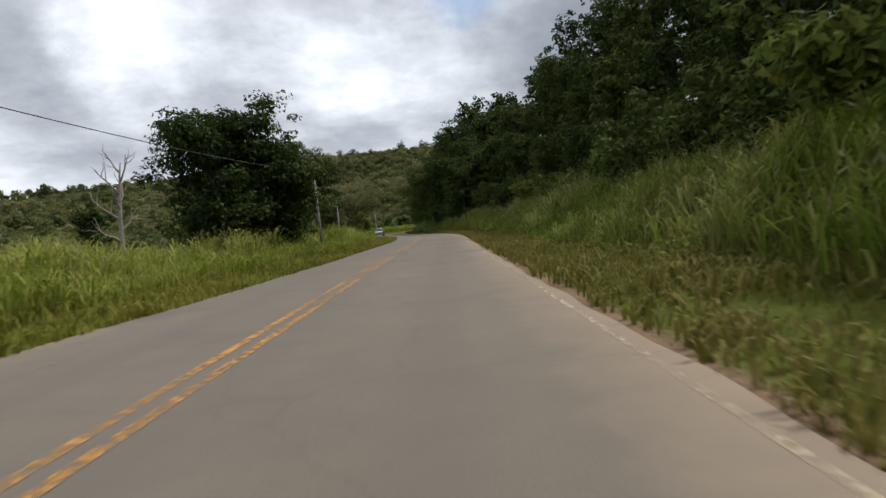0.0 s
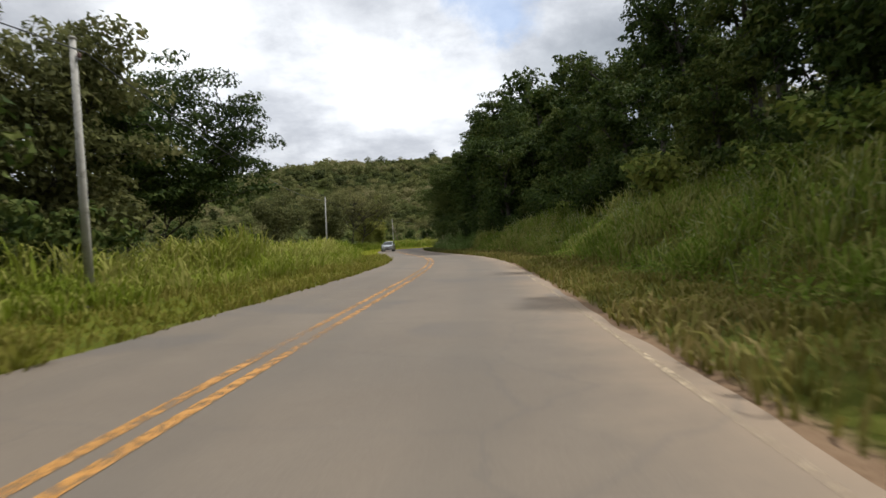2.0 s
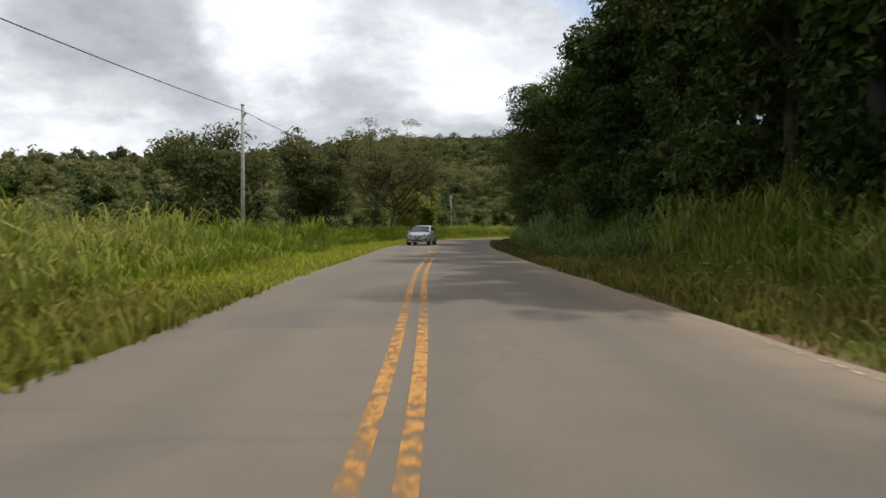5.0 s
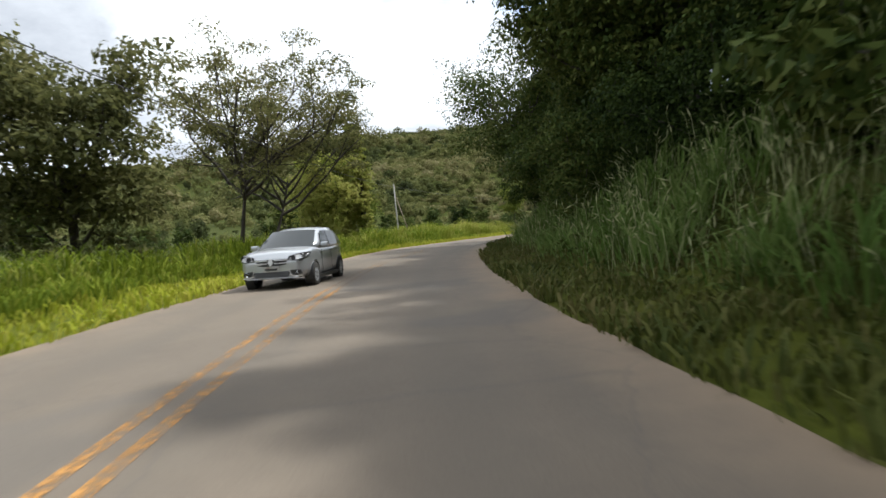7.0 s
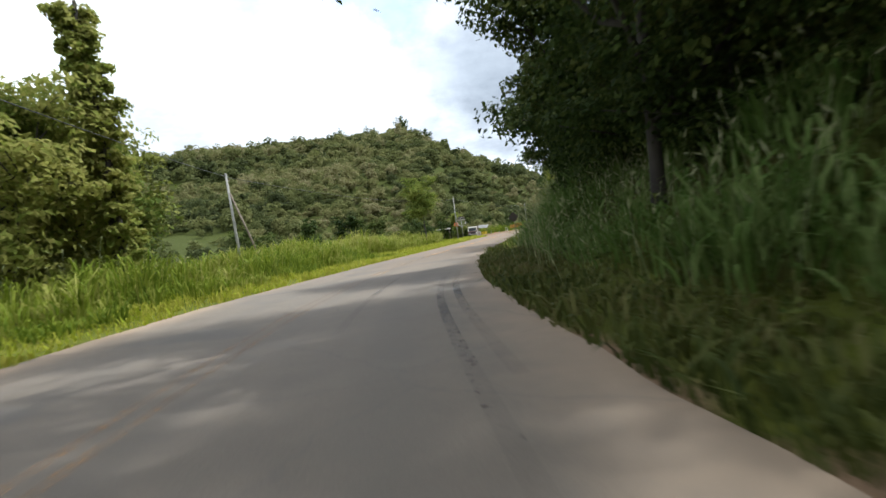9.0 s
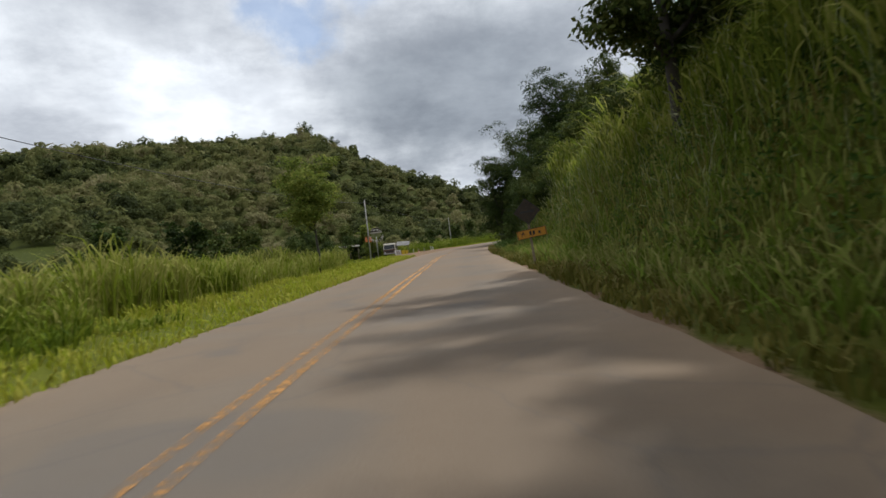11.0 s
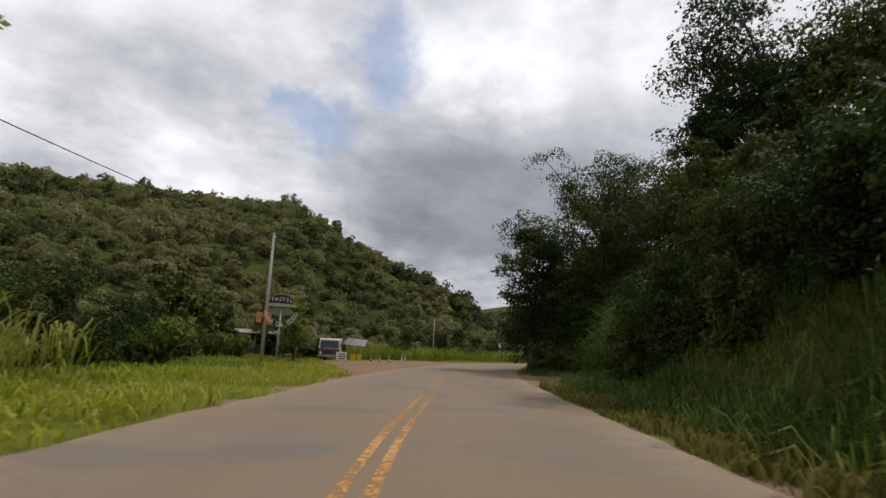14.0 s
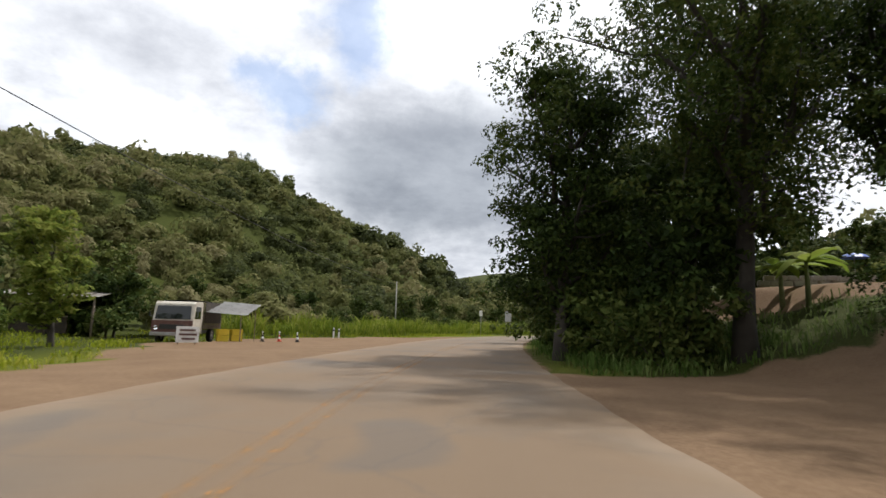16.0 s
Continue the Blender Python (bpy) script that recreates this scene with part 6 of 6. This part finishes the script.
def stall_truck(m):
    """An old flat-bed truck that serves as a stall; its front looks along +y."""
    t = thing("truck", m, "old cream and maroon truck stall with a tarpaulin canopy", "truck")
    prof = [(2.25, 0.55), (2.32, 0.9), (2.28, 1.30), (2.02, 2.20), (1.85, 2.32), (0.75, 2.36), (0.62, 2.2), (0.62, 0.55)]
    rings = [[(x, y - 0.05 * (abs(x) > 1), z) for y, z in prof] for x in (-1.08, -1.0, 1.0, 1.08)]
    cabin = part("cab", loft_bm(rings), MAT["cream"], t, smooth=False)
    part("lower_panel", box(2.20, 0.06, 0.74, (0, 2.31, 0.90), 0.02), MAT["maroon"], cabin, "maroon front panel")
    part("windscreen", sheet_bm([(-0.96, 2.29, 1.34), (0.96, 2.29, 1.34), (0.90, 2.07, 2.08), (-0.90, 2.07, 2.08)], 0.015, (0, 1, 0.3)), MAT["glass"], cabin, "dark windscreen")
    part("grille", box(1.3, 0.05, 0.26, (0, 2.35, 0.92), 0.02), MAT["black"], cabin)
    part("bumper", box(2.24, 0.18, 0.20, (0, 2.36, 0.52), 0.04), MAT["steel"], cabin)
    for s in (1, -1):
        part("side_window", sheet_bm([(s * 1.085, 1.98, 1.38), (s * 1.085, 0.95, 1.38), (s * 1.085, 0.95, 2.05), (s * 1.085, 1.80, 2.05)], 0.012, (s, 0, 0)), MAT["glass"], cabin)
        part("headlight", lathe_bm([(0.01, 0.05), (0.10, 0.04), (0.12, 0.0)], 16), MAT["lens"], cabin, "", True, Matrix.Translation((s * 0.84, 2.36, 0.86)) @ Matrix.Rotation(radians(-90), 4, "X"))
        mir = part("mirror", box(0.05, 0.10, 0.28, (s * 1.28, 2.15, 1.62), 0.02), MAT["black"], cabin)
        part("mirror_arm", tube_bm([(s * 1.08, 2.1, 1.45), (s * 1.28, 2.15, 1.52)], [0.014, 0.014], 6), MAT["steel"], mir)
        for y in (1.45, -1.6):
            wheel(t, (s * 0.92, y, 0.42), 0.42, 0.24)
    part("chassis", box(1.0, 5.4, 0.18, (0, -0.6, 0.62), 0.02), MAT["black"], t)
    bed = part("bed", box(2.2, 3.6, 0.14, (0, -1.35, 0.88), 0.02), MAT["wood"], t, "timber load bed")
    for k in range(5):
        part("side_board", box(0.04, 3.5, 0.13, (1.1, -1.35, 1.02 + 0.15 * k), 0.006), MAT["wood"], bed)
        part("side_board", box(0.04, 3.5, 0.13, (-1.1, -1.35, 1.02 + 0.15 * k), 0.006), MAT["wood"], bed)
    for x in (-1.05, 1.05):
        for y in (0.35, -3.05):
            part("canopy_pole", tube_bm([(x, y, 0.9), (x, y, 2.42)], [0.03, 0.03], 8), MAT["wood"], t)

    def cloth(x0, x1, height):
        bm = bmesh.new()
        rows = [[bm.verts.new((x, 0.45 - 4.0 * j / 8, height(x, 0.45 - 4.0 * j / 8) - 0.05 * math.sin(j * 0.785 * 2) ** 2)) for x in np.linspace(x0, x1, 10)] for j in range(9)]
        for a, b in zip(rows, rows[1:]):
            for i in range(9):
                bm.faces.new((a[i], a[i + 1], b[i + 1], b[i]))
        bmesh.ops.solidify(bm, geom=bm.faces[:], thickness=0.02)
        return bm

    part("canopy", cloth(1.2, -1.15, lambda x, y: 2.48 - 0.05 * x * x), MAT["dark_brown"], t, "dark sagging load cover", True)
    for y, h in ((0.3, 1.70), (-3.4, 2.35)):
        part("awning_pole", tube_bm([(-3.2, y, 0.0), (-3.2, y, h)], [0.03, 0.03], 8), MAT["wood"], t)
    part("awning", cloth(-1.12, -3.5, lambda x, y: 2.56 - 0.19 * (y + 3.5) + 0.06 * (x + 1.12)), MAT["tarp"], t, "grey sheet awning sloping down to its front edge", True)
    part("side_cloth", box(0.03, 3.2, 1.2, (-1.16, -1.2, 1.75), 0.01), MAT["dark_brown"], t, "dark cloth hung along the side")


def crate(m):
    c = thing("crate", m, "yellow plastic crate stacked beside the truck stall", "crate", "yellow crates")
    part("floor", box(0.55, 0.36, 0.02, (0, 0, 0.02), 0.004), MAT["yellow_crate"], c)
    for sx, sy, at in ((0.55, 0.02, (0, 0.17, 0.16)), (0.55, 0.02, (0, -0.17, 0.16)), (0.02, 0.36, (0.265, 0, 0.16)), (0.02, 0.36, (-0.265, 0, 0.16))):
        part("side", box(sx, sy, 0.30, at, 0.004), MAT["yellow_crate"], c)
    return c


def cone(m, label, dark, light):
    c = thing("traffic_cone", m, label, "traffic cone", "cones beside the lay-by")
    part("base", box(0.38, 0.38, 0.04, (0, 0, 0.02), 0.012), MAT[dark], c)
    zs = [0.04, 0.22, 0.42, 0.60, 0.75]
    rr = [0.155, 0.125, 0.09, 0.06, 0.032]
    for k in range(4):
        part("band", lathe_bm([(0.01, zs[k]), (rr[k], zs[k]), (rr[k + 1], zs[k + 1]), (0.01, zs[k + 1])], 18), MAT[light if k % 2 else dark], c, "", True)
    part("ball", lathe_bm([(0.01, 0.73), (0.06, 0.75), (0.08, 0.81), (0.06, 0.87), (0.01, 0.89)], 14), MAT["white"], c, "white ball on top", True)
    return c


def board_sign(m):
    b = thing("stall_board", m, "white hand-lettered board leaning beside the truck", "board")
    bd = part("board", box(0.95, 0.03, 0.72, (0, 0, 0.46), 0.01, turn=Matrix.Rotation(radians(-8), 4, "X")), MAT["white"], b)
    for k, w in enumerate((0.66, 0.74, 0.56)):
        part("text_bar", box(w, 0.008, 0.085, (0.02 * k, -0.045 + 0.026 * (1 - k), 0.65 - 0.19 * k), 0, turn=Matrix.Rotation(radians(-8), 4, "X")), MAT["maroon"], bd)
    for s in (1, -1):
        part("leg", box(0.04, 0.04, 0.5, (s * 0.36, 0.14, 0.25), 0.005, turn=Matrix.Rotation(radians(16), 4, "X")), MAT["wood"], b)


def shed(m, w, d, label):
    s = thing("shed", m, label, "shed", "stall sheds")
    for x in (-w / 2 + 0.1, 0, w / 2 - 0.1):
        for y, h in ((-d / 2 + 0.1, 2.0), (d / 2 - 0.1, 2.35)):
            part("post", tube_bm([(x, y, -0.2), (x + 0.03, y, h)], [0.07, 0.06], 8), MAT["wood"], s, smooth=True)
    n = 7
    for k in range(n):
        x0 = -w / 2 - 0.25 + (w + 0.5) * k / n
        bm = bmesh.new()
        rows = []
        for y in (-d / 2 - 0.3, 0, d / 2 + 0.2):
            rows.append([bm.verts.new((x0 + (w + 0.5) / n * 1.04 * j / 10, y, 2.06 + 0.35 * (y + d / 2) / d + 0.022 * math.sin(j * 2.1 + k) + 0.012 * (k % 2))) for j in range(11)])
        for a, b in zip(rows, rows[1:]):
            for i in range(10):
                bm.faces.new((a[i], a[i + 1], b[i + 1], b[i]))
        bmesh.ops.solidify(bm, geom=bm.faces[:], thickness=0.008)
        part("roof_sheet", bm, MAT["tin"], s, smooth=True)
    for k in range(6):
        part("wall_board", box(w - 0.2, 0.03, 0.24, (0, d / 2 - 0.1, 0.25 + 0.27 * k), 0.005), MAT["wood"], s)
    part("counter", box(w * 0.6, 0.5, 0.08, (-0.3, -d / 2 + 0.4, 0.95), 0.01), MAT["wood"], s)
    part("counter_front", box(w * 0.58, 0.04, 0.85, (-0.3, -d / 2 + 0.2, 0.5), 0.01), MAT["dark_brown"], s)


def marker_post(m, label, h=0.85):
    p = thing("marker_post", m, label, "marker post", "marker posts")
    part("post", box(0.12, 0.10, h, (0, 0, h / 2 - 0.1), 0.02), MAT["white"], p)
    part("band", box(0.126, 0.106, 0.12, (0, 0, h * 0.66), 0.004), MAT["black"], p)


def road_plate(m, w, h, top, label, mat="white"):
    s = thing("road_sign", m, label, "road sign", "far road signs")
    for x in ((-w * 0.3, w * 0.3) if w > 0.7 else (0,)):
        part("post", tube_bm([(x, 0.04, -0.3), (x, 0.04, top)], [0.035, 0.035], 8), MAT["steel"], s, smooth=True)
    part("plate", box(w, 0.02, h, (0, 0, top - h / 2), 0.008), MAT[mat], s)


def stone(x, y, size, seed):
    rng = np.random.default_rng(seed)
    bm = bmesh.new()
    bmesh.ops.create_icosphere(bm, subdivisions=2, radius=size)
    for v in bm.verts:
        v.co *= 1 + 0.35 * noise.noise(v.co * 2.2 / size + Vector((seed, 0, 0)))
        v.co.z *= 0.65
    me = bpy.data.meshes.new("stone")
    bm.to_mesh(me)
    bm.free()
    me.materials.append(MAT["stone"])
    ob = new("stone", me)
    ob.matrix_world = pose(x, y, max(ground_z(x, y), -0.02) + size * 0.35, 0, 0, rng.uniform(0, 360))
    tagged(ob, "small pale stone lying on the road shoulder", "stone", "stones on the shoulder")


def orange_box(x, y, z):
    b = thing("pole_box", pose(x, y, z, 0, 0, 10), "orange sheet-metal boxes fixed to the utility pole", "box")
    part("front_plate", box(0.34, 0.10, 0.66, (0.24, -0.10, 0), 0.02), MAT["orange"], b)
    part("side_plate", box(0.26, 0.10, 0.56, (-0.22, -0.02, 0.02), 0.02), MAT["orange"], b)
    part("strap", box(0.66, 0.03, 0.05, (0.02, -0.12, 0.12), 0.005), MAT["steel"], b)


def yard_canopy(x, y):
    """A small blue sunshade on a pole."""
    c = thing("parasol", pose(x, y, ground_z(x, y)), "small blue sunshade on a thin pole in the yard", "parasol")
    part("pole", tube_bm([(0, 0, -0.2), (0, 0, 1.55)], [0.025, 0.02], 8), MAT["steel"], c, smooth=True)
    part("canopy", lathe_bm([(0.62, 1.36), (0.64, 1.38), (0.48, 1.50), (0.24, 1.58), (0.02, 1.61), (0.02, 1.58), (0.24, 1.55), (0.47, 1.47)], 10, False), MAT["blue"], c, "faded blue cloth canopy")


def yard_wall(x, y, turn):
    """A low wall of rough stone blocks."""
    w = thing("low_wall", pose(x, y, ground_z(x, y), 0, 0, turn), "low pale stone wall at the back of the yard", "wall")
    rng = np.random.default_rng(61)
    for row in range(2):
        for k in range(9):
            part("stone_block", box(0.50 * rng.uniform(0.88, 1.0), 0.34, 0.24, (-2.2 + 0.52 * k + 0.26 * row, rng.uniform(-0.03, 0.03), 0.06 + 0.255 * row), 0.03), MAT["stone"], w)


hatchback(pose(-12.75, 116.9, 0.0, 0, 0, 182))
tops = [utility_pole(-13.0, -8.0, 6.6), utility_pole(-8.87, 42.7, 6.12, (0, -1.5)), utility_pole(-17.3, 98.1, 6.9), utility_pole(-19.4, 172.2, 7.2, (0, -2), True), utility_pole(2.9, 231.6, 7.4), utility_pole(33.0, 304.0, 7.2)]
for a, b in zip(tops, tops[1:]):
    cable(a, b, 0.9)
orange_box(2.78, 231.48, 2.55)
stall_sign(3.65, 230.6)
warning_sign(1.35, 179.4, -14)
stall_truck(pose(9.1, 254.2, ground_z(9.1, 254.2), 0, 0, 166) @ Matrix.Scale(0.87, 4))
board_sign(pose(9.5, 250.0, ground_z(9.5, 250.0), 0, 0, 10))
base = crate(pose(10.9, 253.3, ground_z(10.9, 253.3) + 0.01, 0, 0, 15))
for x, y, k in ((10.9, 253.3, 1), (11.55, 253.6, 0), (11.55, 253.6, 1)):
    copy_thing(base, pose(x, y, ground_z(x, y) + 0.01 + 0.315 * k, 0, 0, 15 + 7 * k))
for x, y, lab, dk in ((12.9, 254.6, "black and white banded cone beside the lay-by", "black"), (13.8, 254.9, "red and white banded cone beside the lay-by", "red"), (14.8, 255.3, "black and white banded cone beside the lay-by", "black")):
    cone(pose(x, y, ground_z(x, y), 0, 0, 20) @ Matrix.Scale(0.62, 4), lab, dk, "white")
marker_post(pose(18.3, 265.0, ground_z(18.3, 265), 0, 0, 0), "white marker post beside the lay-by")
marker_post(pose(18.7, 265.1, ground_z(18.7, 265.1), 0, 0, 0), "white marker post beside the lay-by", 0.78)
shed(pose(2.2, 258.3, ground_z(2.2, 258.3), 0, 0, -4), 4.6, 3.0, "open stall shed with a weathered tin roof")
road_plate(pose(44.9, 300.6, ground_z(44.9, 300.6), 0, 0, -30), 0.45, 0.8, 3.6, "small white road sign on a post")
road_plate(pose(48.6, 299.2, ground_z(48.6, 299.2), 0, 0, -30), 0.9, 1.5, 3.6, "grey back of a larger road sign", "steel")
for x, y, sz, sd in ((-5.35, 60.0, 0.10, 1), (2.9, 28.6, 0.09, 2), (3.6, 29.2, 0.10, 3), (3.2, 33.0, 0.06, 4), (-3.6, 118.0, 0.07, 6), (1.7, 176.0, 0.07, 8)):
    stone(x, y, sz, sd)
yard_canopy(39.2, 241.1)
yard_wall(37.2, 241.6, -38)
